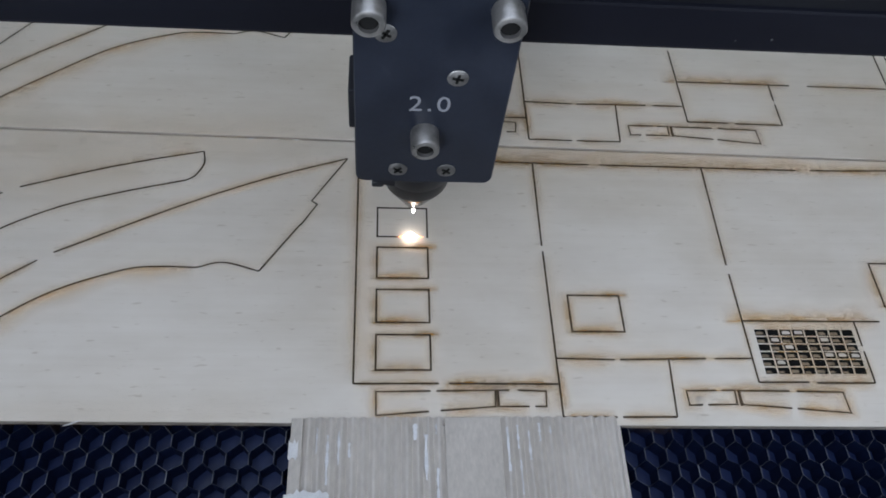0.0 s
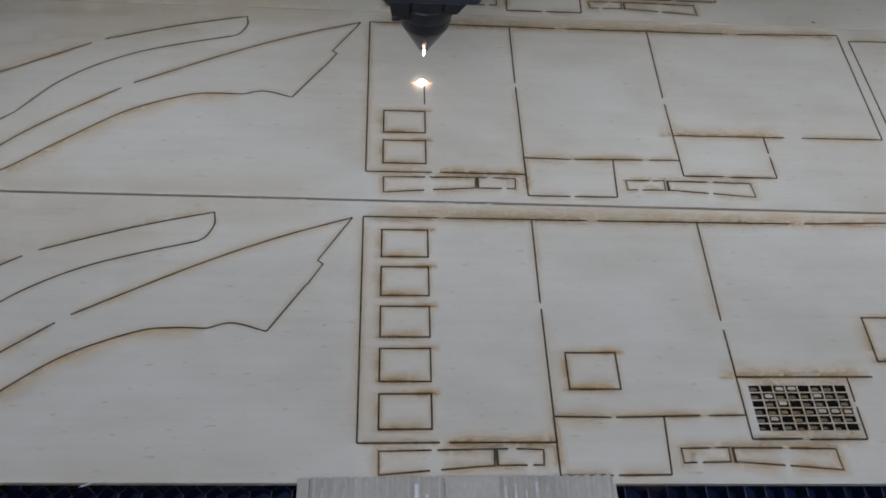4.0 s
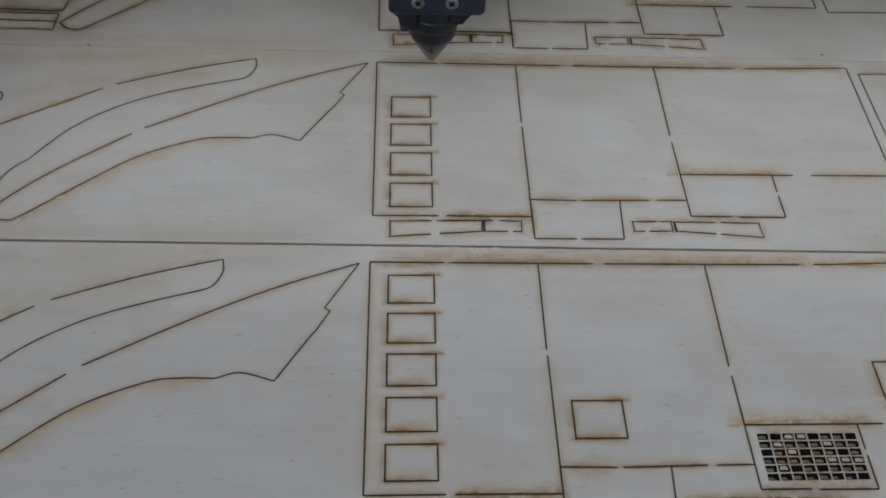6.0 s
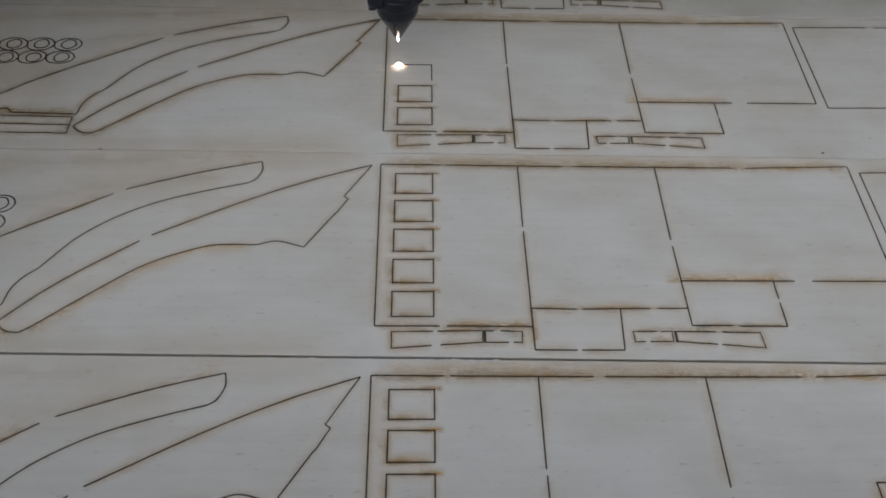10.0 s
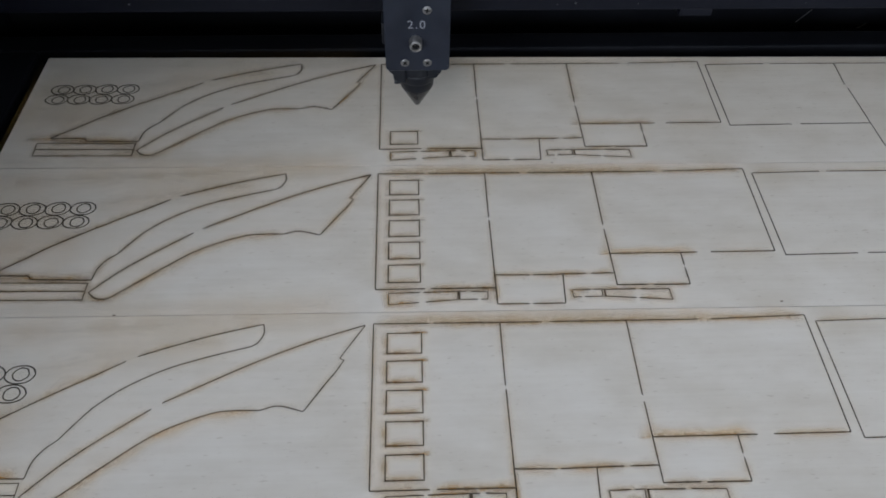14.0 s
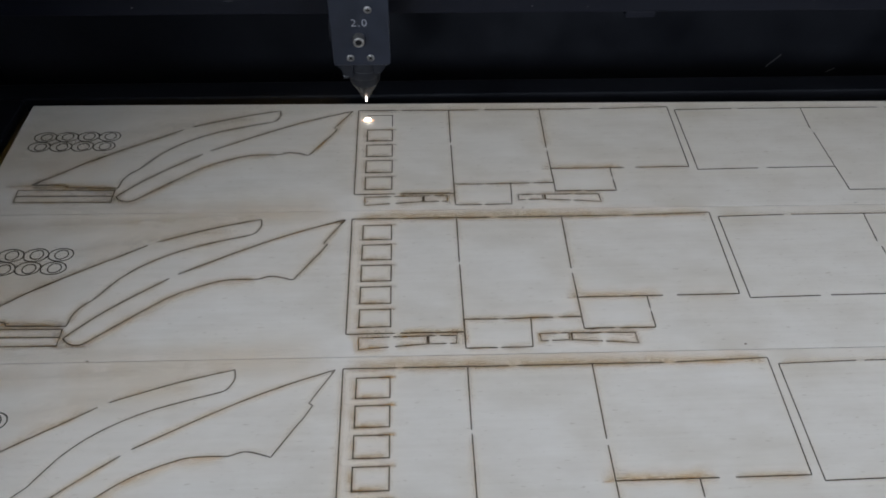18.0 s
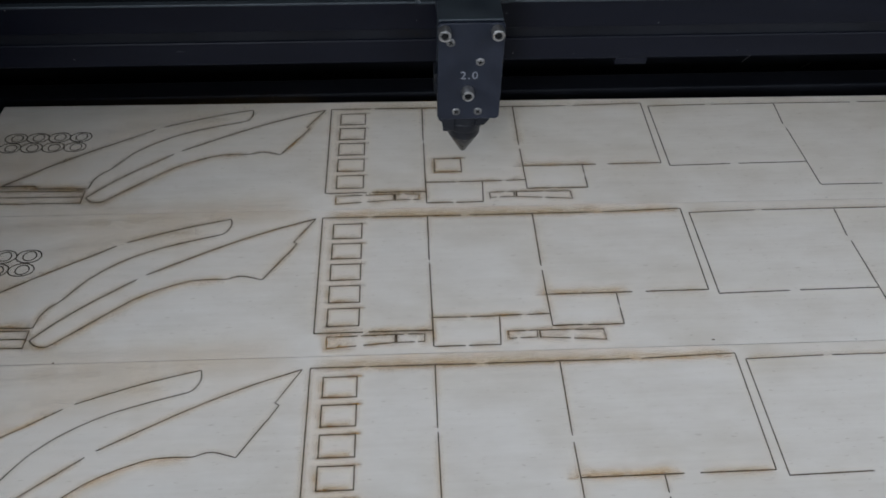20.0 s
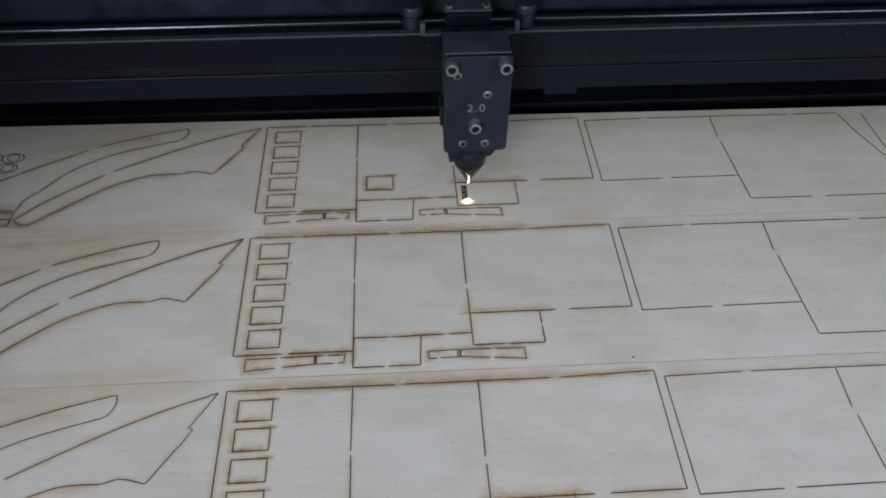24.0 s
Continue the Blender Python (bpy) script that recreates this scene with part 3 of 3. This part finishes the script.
def sheets():
    near, far = pattern(0.53), pattern(0.60)
    out = []
    for row in range(4):
        s = thing("wooden_sheet", ("pale basswood sheet with charred laser cuts and smoke stains", "pale basswood sheet with outlines and five cut squares",
                                   "pale basswood sheet with brown smoke stains beside the cuts and painted dimming at the west end", "pale basswood sheet at the back of the bed")[row], "wooden sheet",
                  "wooden sheets on the bed", at=pose(0, row * 0.1, 0))
        (f0, f1), (b0, b1) = EDGES[row]
        bm = box(SHEET_X0 + (0.4, 0, 0.7, 0.2)[row], SHEET_X1, f0, b0, -THICK, 0, 0.22)
        for v in bm.verts:
            v.co.y += v.co.x * (b1 if v.co.y > 0.04 else f1)
        bm.normal_update()
        for f in bm.faces:
            f.material_index = 0 if f.normal.z > 0.7 else 1
        part("board", bm, [WOOD, EDGE], s)
        for me in (near if row < 2 else far):
            ob = new("cut_line", me)
            ob.parent = s
        st = new("smoke_stain", stain_mesh(scorches(row)))
        st.parent = s
        tagged(st, "brown smoke stains beside the cuts and painted dimming at the west end", kind="stuff")
        out.append(s)
    return out


SHEETS = sheets()


def cell_at(sheet, col, r, kind, lift=0.0):
    """One small square of the lattice: a black block paints its shaded hole, with its loose offcut."""
    x, y = CELL_X + 3.95 * col, CELL_Y - 2.48 * r
    hole = part("cut_hole", box(x, x + CELL_W, y - CELL_H, y, -0.5, 0.06), RECESS_DARK, sheet)
    if kind in "HLD":
        a = {"L": (0.45, 2.85, -1.5, -0.4), "H": (0.1, 2.3, -1.8, -0.85), "D": (0.1, 1.8, -1.82, -1.15)}[kind]
        jig = random.Random(col * 31 + r * 7)
        dx, dy, cut = jig.uniform(-0.12, 0.2), jig.uniform(-0.12, 0.15), jig.uniform(0.1, 0.5)
        bm = bmesh.new()
        rim = ((a[0], a[2]), (a[1], a[2]), (a[1], a[3] - cut), (a[1] - cut, a[3]), (a[0] + cut * 0.6, a[3]), (a[0], a[3] - cut * 0.6))
        low, up = ([bm.verts.new(((x + u + dx) * MM, (y + v + dy) * MM, z * MM)) for u, v in rim] for z in (-0.4, 0.10))
        bm.faces.new(up)
        for k in range(6):
            bm.faces.new((low[k], low[(k + 1) % 6], up[(k + 1) % 6], up[k]))
        part("offcut", bm, EDGE if kind == "L" else OFFCUT, hole)
    return hole


lattice = new("smoke_stain", stain_mesh([(120.4, 17.6 - 2.48 * k, 152.6, 17.6 - 2.48 * k, 3.6, 3.6, 0.34) for k in range(7)]))
lattice.parent = SHEETS[0]
tagged(lattice, "brown scorching over the small lattice")
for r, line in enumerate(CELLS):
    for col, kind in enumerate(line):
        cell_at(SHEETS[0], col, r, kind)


def nicks():
    """Small dark specks and pale chips along the joints of the sheets."""
    jig = random.Random(8)
    for row, x, y, w, h, mat in ((1, 193.6, 88.7, 2.2, 0.8, SINGED), (1, 263.7, 86.2, 1.8, 0.7, EDGE), (1, -120.7, 87.9, 1.8, 0.7, SINGED), (2, 289.5, 86.4, 2.6, 0.9, EDGE), (2, 96.0, 87.2, 1.6, 0.5, SINGED)):
        bm = bmesh.new()
        n = 9
        up = [bm.verts.new(((x + w / 2 * math.cos(math.tau * i / n) * jig.uniform(0.6, 1)) * MM, (y + h / 2 * math.sin(math.tau * i / n)) * MM, 0.07 * MM)) for i in range(n)]
        low = [bm.verts.new((v.co.x, v.co.y, -0.3 * MM)) for v in up]
        bm.faces.new(up)
        for i in range(n):
            bm.faces.new((low[i], low[(i + 1) % n], up[(i + 1) % n], up[i]))
        part("nick", bm, mat, SHEETS[row])


nicks()


def chips():
    """Pale torn fibres along the joint of the two front sheets, and a splinter that stands off the front edge."""
    jig = random.Random(31)
    for k in range(26):
        x = jig.uniform(14, 46) if k < 20 else jig.uniform(-60, 130)
        w, h = jig.uniform(0.6, 2.6), jig.uniform(0.2, 0.55)
        y = 86.75 - 0.0135 * x - jig.uniform(-0.05, 0.35)
        bm = bmesh.new()
        rim = [(x - w / 2, y), (x - w / 5, y + h * jig.uniform(0.5, 1)), (x + w / 4, y + h * jig.uniform(0.3, 1)), (x + w / 2, y + h * 0.2), (x + w / 6, y - h * 0.5)]
        low, up = ([bm.verts.new((u * MM, v * MM, z * MM)) for u, v in rim] for z in (-0.3, 0.10))
        bm.faces.new(up[::-1])
        for i in range(5):
            bm.faces.new((low[i], low[(i + 1) % 5], up[(i + 1) % 5], up[i]))
        bmesh.ops.recalc_face_normals(bm, faces=bm.faces)
        part("wood_chip", bm, TORN, SHEETS[0], "pale torn wood fibre")
    bm = lathe([(0.05, 0), (0.22, 1.2), (0.26, 3.0), (0.05, 5.2)], count=6)
    bm.transform(Matrix.Translation(Vector((-75.2, -11.4, -0.6)) * MM) @ pose(0, 0, 0, 8, 78, 22))
    part("splinter", bm, TORN, SHEETS[0], "thin pale splinter at the sheet's edge", smooth=True)


chips()


def sides_of(x0, x1, y0, y1, pieces=3):
    """The four sides of a window in cutting order from its lower right corner, each in short pieces, with the share of the way at which each is cut."""
    corners = [(x1, y0), (x1, y1), (x0, y1), (x0, y0), (x1, y0)]
    spans = (0.0, 0.20, 0.52, 0.70, 0.95)
    out = []
    for k in range(4):
        a, b = Vector(corners[k]), Vector(corners[k + 1])
        d = (b - a).normalized() * 0.2
        for j in range(pieces):
            p, q = a.lerp(b, j / pieces), a.lerp(b, (j + 1) / pieces)
            out.append((spans[k] + (spans[k + 1] - spans[k]) * (j + 0.7) / pieces, [tuple(p - d), tuple(q + d)]))
    return out


# squares: row, index from the top, second at which the beam starts
CUTS = [(0, 1, -0.865), (0, 0, 0.28), (1, 4, 1.54), (1, 3, 2.64), (1, 2, 3.78), (1, 1, 4.89), (1, 0, 6.02), (2, 4, 7.22), (2, 3, 8.31), (2, 2, 9.46), (2, 1, 10.58),
        (2, 0, 11.70), (3, 4, 12.92), (3, 3, 14.05), (3, 2, 15.18), (3, 1, 16.29), (3, 0, 17.40)]
PANE_START = 18.72
CELL_STARTS = (20.28, 20.88, 21.48, 22.08, 22.68, 23.28)
MOVING = []


def stain_part(row, strokes, t):
    ob = new("smoke_stain", stain_mesh(strokes))
    ob.parent = SHEETS[row]
    if t > 0:
        MOVING.append((ob, t))


def cut_squares():
    starts = {(row, k): t for row, k, t in CUTS}
    for row in range(4):
        for k, top in enumerate(TOPS):
            t0 = starts.get((row, k), -9)
            stain_part(row, square_scorch(SQ_X0, SQ_X1, top - SQ_H, top, (1.0, 1.0, 0.8, 0.7)[row]), t0 + 0.9)
            for dt, pts in sides_of(SQ_X0, SQ_X1, top - SQ_H, top):
                ob = part("cut_line", kerf(pts, 0.55 if row < 2 else 0.60), CHAR, SHEETS[row])
                if t0 + dt > 0:
                    MOVING.append((ob, t0 + dt))
    for row, t0, pane in ((0, -9, PANE), (0, -9, PANE_EAST), (3, PANE_START, PANE)):
        stain_part(row, square_scorch(*pane), t0 + 0.9)
        for dt, pts in sides_of(*pane):
            ob = part("cut_line", kerf(pts, 0.55 if row < 2 else 0.60), CHAR, SHEETS[row])
            if t0 + dt > 0:
                MOVING.append((ob, t0 + dt))
    for r, t0 in enumerate(CELL_STARTS):
        MOVING.append((cell_at(SHEETS[3], 0, r, "DHBDHD"[r]), t0 + 0.3))


cut_squares()


# ---- gantry beam with its guide rail, moving along y ----
def gantry():
    g = thing("gantry_beam", "long black gantry beam with a steel guide rail across the bed", "gantry")
    part("beam", box(-264, 595, 17, 62, 65, 79, 1.0), BLACK_METAL, g)
    part("groove", box(-264, 595, 18.2, 60, 79, 84.6), BED_BLACK, g)
    part("upper_beam", box(-264, 595, 17, 62, 84.6, 100.5, 0.8), BLACK_METAL, g)
    part("lip", box(-264, 595, 15.2, 19, 100.5, 101.8, 0.4), HOUSING, g, "thin dark grey lip below the rail")
    part("rail_bed", box(-264, 595, 20, 33, 100.5, 101.4, 0.3), BED_BLACK, g)
    part("guide_rail", lathe([(0.2, -264), (1.9, -264), (1.9, 595), (0.2, 595)], (0, 24.5, 103.1), "x", 24), RAIL, g, "polished round steel guide rail", True)
    part("top_cover", box(-264, 595, 35, 75, 100.5, 128, 2), ANODISED, g)
    b = part("bracket", box(164, 182, 18, 40, 60.5, 65, 0.8), BLACK_METAL, g, "small black bracket under the beam")
    return g


GANTRY = gantry()


def dust():
    """Light specks and rubbed smears on the front of the beam."""
    jig = random.Random(21)
    beam, upper = (next(c for c in GANTRY.children if c.name.startswith(n)) for n in ("beam", "upper_beam"))
    for k in range(15):
        low = k % 2 == 0
        x, z = jig.uniform(-180, 480), jig.uniform(67, 77) if low else jig.uniform(86, 99)
        w, t = (jig.uniform(3, 9), 0.1) if k % 5 == 0 else (jig.uniform(0.4, 1.2), jig.uniform(0.3, 0.8))
        bm = bmesh.new()
        n = 7
        front, back = ([bm.verts.new(((x + w / 2 * math.cos(math.tau * i / n) * jig.uniform(0.6, 1)) * MM, y * MM, (z + t / 2 * math.sin(math.tau * i / n)) * MM)) for i in range(n)] for y in (16.95, 17.2))
        bm.faces.new(front)
        for i in range(n):
            bm.faces.new((front[i], back[i], back[(i + 1) % n], front[(i + 1) % n]))
        bmesh.ops.recalc_face_normals(bm, faces=bm.faces)
        part("dust_speck", bm, DUST, beam if low else upper)


dust()


# ---- laser head ----
def hex_bolt(parent, x, z, y, r=3.25, tall=4.2, name="cap_bolt"):
    outer = [(r * 0.2, 0), (r, 0), (r, tall - 0.5), (r - 0.25, tall - 0.12), (r - 0.6, tall), (r * 0.6, tall), (r * 0.6, tall - 2.4), (r * 0.1, tall - 2.5)]
    bm = lathe(outer, (x, y, z), "y", 24)
    bolt = part(name, bm, STEEL, parent, "zinc socket cap bolt", smooth=True)
    # A near-black hexagon paints the depth of the socket.
    part("hex_socket", lathe([(0.1, tall - 2.2), (r * 0.7, tall - 2.2), (r * 0.68, tall - 1.0), (0.1, tall - 0.95)], (x, y, z), "y", 6), RECESS_DARK, bolt)
    return bolt


def csk_screw(parent, x, z, y, r=2.2, turn=20):
    bm = lathe([(r * 0.3, -0.4), (r, -0.2), (r, 0.12), (r * 0.9, 0.28), (0.2, 0.36)], (x, y, z), "y", 24)
    screw = part("countersunk_screw", bm, SCREW, parent, "small crosshead screw", smooth=True)
    # Two near-black bars paint the shaded cross slot.
    bm = bmesh.new()
    for a in (turn, turn + 90):
        m = Matrix.Translation(Vector((x, y - 0.33, z)) * MM) @ pose(0, 0, 0, 0, a, 0) @ Matrix.Diagonal((r * 1.1 * MM, 0.25 * MM, 0.6 * MM, 1))
        bmesh.ops.create_cube(bm, size=1, matrix=m)
    part("cross_slot", bm, RECESS_DARK, screw)


def rounded(x0, x1, z0, z1, r):
    pts = []
    for cx, cz, a0 in ((x1 - r, z1 - r, 0), (x0 + r, z1 - r, 90), (x0 + r, z0 + r, 180), (x1 - r, z0 + r, 270)):
        pts += [(cx + r * math.cos(radians(a0 + 18 * k)), cz + r * math.sin(radians(a0 + 18 * k))) for k in range(6)]
    return pts


def laser_head():
    h = thing("laser_carriage", "black laser cutting carriage with a screwed front plate and conical nozzle", "laser carriage")
    bm = extruded(rounded(-15.7, 16.6, 53.6, 109.4, 2.2), -19.5, -16.7)
    bmesh.ops.bevel(bm, geom=[e for e in bm.edges if abs(e.verts[0].co.y - e.verts[1].co.y) < 1e-6], offset=0.3 * MM, segments=1, affect="EDGES")
    plate = part("front_plate", bm, ANODISED, h, "black anodised front plate")
    text = bpy.data.curves.new("marking", "FONT")
    text.body, text.size, text.extrude, text.align_x, text.space_character = "2.0", 6.3 * MM, 0.04 * MM, "CENTER", 1.22
    raw = bpy.data.objects.new("marking", text)
    scene.collection.objects.link(raw)
    me = bpy.data.meshes.new_from_object(raw.evaluated_get(bpy.context.evaluated_depsgraph_get()))
    bpy.data.objects.remove(raw)
    me.materials.clear()
    me.materials.append(ENGRAVED)
    mark = new("marking", me)
    mark.parent = plate
    mark.matrix_basis = pose(0.1 * MM, -19.56 * MM, 78.4 * MM, 90, 0, 0)
    tagged(mark, "engraved grey lens marking")
    for x, z, turn in ((-9.5, 99.2, 30), (5.3, 88.2, 10), (-5.9, 58.4, 40), (5.4, 58.4, 35)):
        csk_screw(plate, x, z, -19.5, turn=turn)
    for x, z in ((-12.6, 105.6), (12.8, 105.6), (-0.4, 71.4)):
        hex_bolt(plate, x, z, -19.5, r=3.15, tall=5.4)
    part("housing", box(-15.3, 16.0, -16.7, 2.5, 56, 110, 0.8), HOUSING, h, "dark grey mirror housing behind the plate")
    part("side_block", box(-17.2, -15.3, -14, -3, 66, 78, 0.5), NOZZLE, h, "small dark adjusting block")
    part("collar", lathe([(7, 36.2), (9.7, 36.3), (10.1, 36.9), (10.1, 41.2), (9.8, 41.6), (10.2, 42.0), (10.2, 47.4), (9.9, 48.2), (9.7, 56.5), (2, 56.5)], count=40), NOZZLE, h, "dark turned lens collar", True)
    part("lens_tube", lathe([(2, 31.0), (8.8, 31.0), (9.1, 31.6), (9.4, 36.4), (2, 36.4)], count=40), NOZZLE, h, smooth=True)
    part("nozzle", lathe([(0.6, 18.4), (0.8, 17.4), (1.3, 17.2), (1.7, 17.6), (8.5, 30.2), (8.8, 31.2), (2, 31.2)], count=40), TIP, h, "dark glossy conical nozzle", True)
    part("clamp_lug", extruded([(-14.8, 56.2), (-14.6, 46.0), (-12.6, 44.2), (-12.2, 41.0), (-9.4, 39.2), (-6.0, 38.6), (-6.0, 56.2)], -9.5, -3.5), NOZZLE, h)
    part("thumb_screw", lathe([(0.4, 0), (1.4, 0), (1.6, 0.6), (1.6, 2.6), (1.2, 3.2), (0.3, 3.2)], (-12.0, -8.2, 39.0), "x", 16), NOZZLE, h, smooth=True)
    part("clamp_lug", extruded([(6.0, 56.2), (6.0, 41.2), (10.4, 41.8), (11.8, 44.0), (13.0, 45.4), (13.0, 56.2)], -9.5, -3.5), NOZZLE, h)
    # carriage that ties the head to the beam
    part("carriage_plate", box(-15.6, 16.2, 2.5, 15.0, 102.2, 105.0, 0.5), ANODISED, h, "dark grey carriage plate")
    part("carriage_block", box(-13.0, 9.5, 14.6, 27, 105.0, 112.0, 0.6), BLACK_METAL, h, "black carriage block")
    part("block_cap", box(-13.6, 10.1, 16.5, 28, 112.0, 113.2, 0.3), HOUSING, h, "dark grey block cap")
    part("mirror_post", box(-8.5, 2.5, 28, 34.5, 102.5, 150, 1.0), HOUSING, h, "dark grey upright post")
    for x in (-11.0, 7.4):
        screw = part("carriage_screw", lathe([(0.3, 0), (2.0, 0), (2.0, 0.8), (1.6, 1.1), (0.3, 1.1)], (x, 20.0, 113.2), "z", 16), STEEL, h, smooth=True)
        part("hex_socket", lathe([(0.1, 1.0), (1.0, 1.0), (1.0, 1.18), (0.1, 1.18)], (x, 20.0, 113.2), "z", 6), RECESS_DARK, screw)
    for x, sign in ((-29.5, 1), (27.5, -1)):
        part("roller_bolt", lathe([(1, 102.4), (4.4, 102.4), (4.8, 103.2), (4.9, 109.5), (5.7, 110.2), (5.8, 113.4), (5.2, 114.8), (3.0, 115.6), (0.4, 115.8)], (x, 20.5, 0), "z", 28), ANODISED, h, "dark roller bolt", True)
        part("washer", lathe([(4.6, 109.9), (6.1, 109.9), (6.1, 110.5), (4.6, 110.5)], (x, 20.5, 0), "z", 28), RAIL, h, "thin steel washer", True)
        bm = box(min(x + sign * 3.6, x + sign * 6.2), max(x + sign * 3.6, x + sign * 6.2), 12, 15, 102.2, 109.0, 0.4)
        box(min(x + sign * 5.6, x + sign * 14.5), max(x + sign * 5.6, x + sign * 14.5), 11, 14.4, 102.4, 104.0, 0.4, bm=bm)
        part("roller_arm", bm, HOUSING, h, "bent grey strap to the roller")
    return h


HEAD = laser_head()


def facet_star(wide, deep, tall, low, waist=0.42):
    """A four-pointed flare: points along x and y, drawn in between, domed on top."""
    bm = bmesh.new()
    rim = []
    for k in range(8):
        a = math.tau * k / 8
        f = 1.0 if k % 2 == 0 else waist * 1.414
        rim.append(bm.verts.new((wide * f * math.cos(a) * MM, deep * f * math.sin(a) * MM, low * MM)))
    mid = [bm.verts.new((v.co.x * 0.55, v.co.y * 0.55, (low + tall * 0.75) * MM)) for v in rim]
    top = bm.verts.new((0, 0, (low + tall) * MM))
    for k in range(8):
        bm.faces.new((rim[k], rim[(k + 1) % 8], mid[(k + 1) % 8], mid[k]))
        bm.faces.new((mid[k], mid[(k + 1) % 8], top))
    return bm


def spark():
    s = thing("laser_spark", "white-hot spark with a painted orange flare where the beam burns", "laser spark")
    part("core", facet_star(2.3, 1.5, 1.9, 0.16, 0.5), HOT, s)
    # Flat glowing star paints the orange flare round the spark.
    part("rim", facet_star(4.2, 1.9, 0.12, 0.08, 0.36), FRINGE, s, "orange glowing star standing in for the flare")
    # Glowing rod stands in for the spark's reflection on the nozzle.
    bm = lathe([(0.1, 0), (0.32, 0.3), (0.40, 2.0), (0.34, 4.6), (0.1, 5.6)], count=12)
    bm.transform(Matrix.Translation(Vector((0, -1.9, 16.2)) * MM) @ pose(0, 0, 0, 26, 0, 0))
    part("beam_glint", bm, HOT, s, "glowing sliver standing in for the spark's reflection on the nozzle", smooth=True)
    return s


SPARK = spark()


# ---- what moves ----
def beam_path():
    """Rows of second, x, y in millimetres and whether the beam burns."""
    rows = []
    spans = (0.0, 0.20, 0.52, 0.70, 0.95)

    def window(t0, x0, x1, y0, y1, scale=1.0):
        corners = ((x1, y0), (x1, y1), (x0, y1), (x0, y0), (x1, y0))
        if rows and t0 - rows[-1][0] > 0.27:
            rows.append((t0 - 0.25, *rows[-1][1:]))
        rows.append((t0 - 0.07, x1, y0))
        for dt, (x, y) in zip(spans, corners):
            rows.append((t0 + dt * scale, x, y))
        return (t0, t0 + spans[-1] * scale)

    burns = []
    for row, k, t0 in CUTS:
        top = TOPS[k] + 100 * row
        burns.append(window(t0, SQ_X0, SQ_X1, top - SQ_H, top))
    rows.append((18.42, 24, 363.6))
    burns.append(window(PANE_START, PANE[0], PANE[1], 300 + PANE[2], 300 + PANE[3]))
    for r, t0 in enumerate(CELL_STARTS):
        y = 300 + CELL_Y - 2.48 * r
        burns.append(window(t0, CELL_X, CELL_X + CELL_W, y - CELL_H, y, 0.42))
    y = 300 + CELL_Y - 2.48 * 5
    y -= 1.3
    burns.append(window(23.89, CELL_X, CELL_X + CELL_W, y - CELL_H, y, 0.42))
    return rows, burns


def motions():
    rows, burns = beam_path()
    ts, xs, ys = (np.array(c) for c in zip(*rows))
    times = [t for t in np.round(np.arange(0, 24.01, 1 / 15), 4)]
    track = [(float(t), float(np.interp(t, ts, xs)) * MM, float(np.interp(t, ts, ys)) * MM) for t in times]
    walk(HEAD, [(t, pose(x, y, 0)) for t, x, y in track])
    walk(GANTRY, [(t, pose(0, y, 0)) for t, x, y in track])
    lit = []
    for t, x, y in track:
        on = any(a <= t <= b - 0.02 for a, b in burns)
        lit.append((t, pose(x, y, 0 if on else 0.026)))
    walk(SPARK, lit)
    for ob, t in MOVING:
        t = max(t, 0.1)
        if t < 23.95:
            walk(ob, [(0, pose(0, 0, -0.0012)), (max(t - 0.04, 0.03), pose(0, 0, -0.0012)), (t, pose(0, 0, 0)), (24.0, pose(0, 0, 0))])


motions()
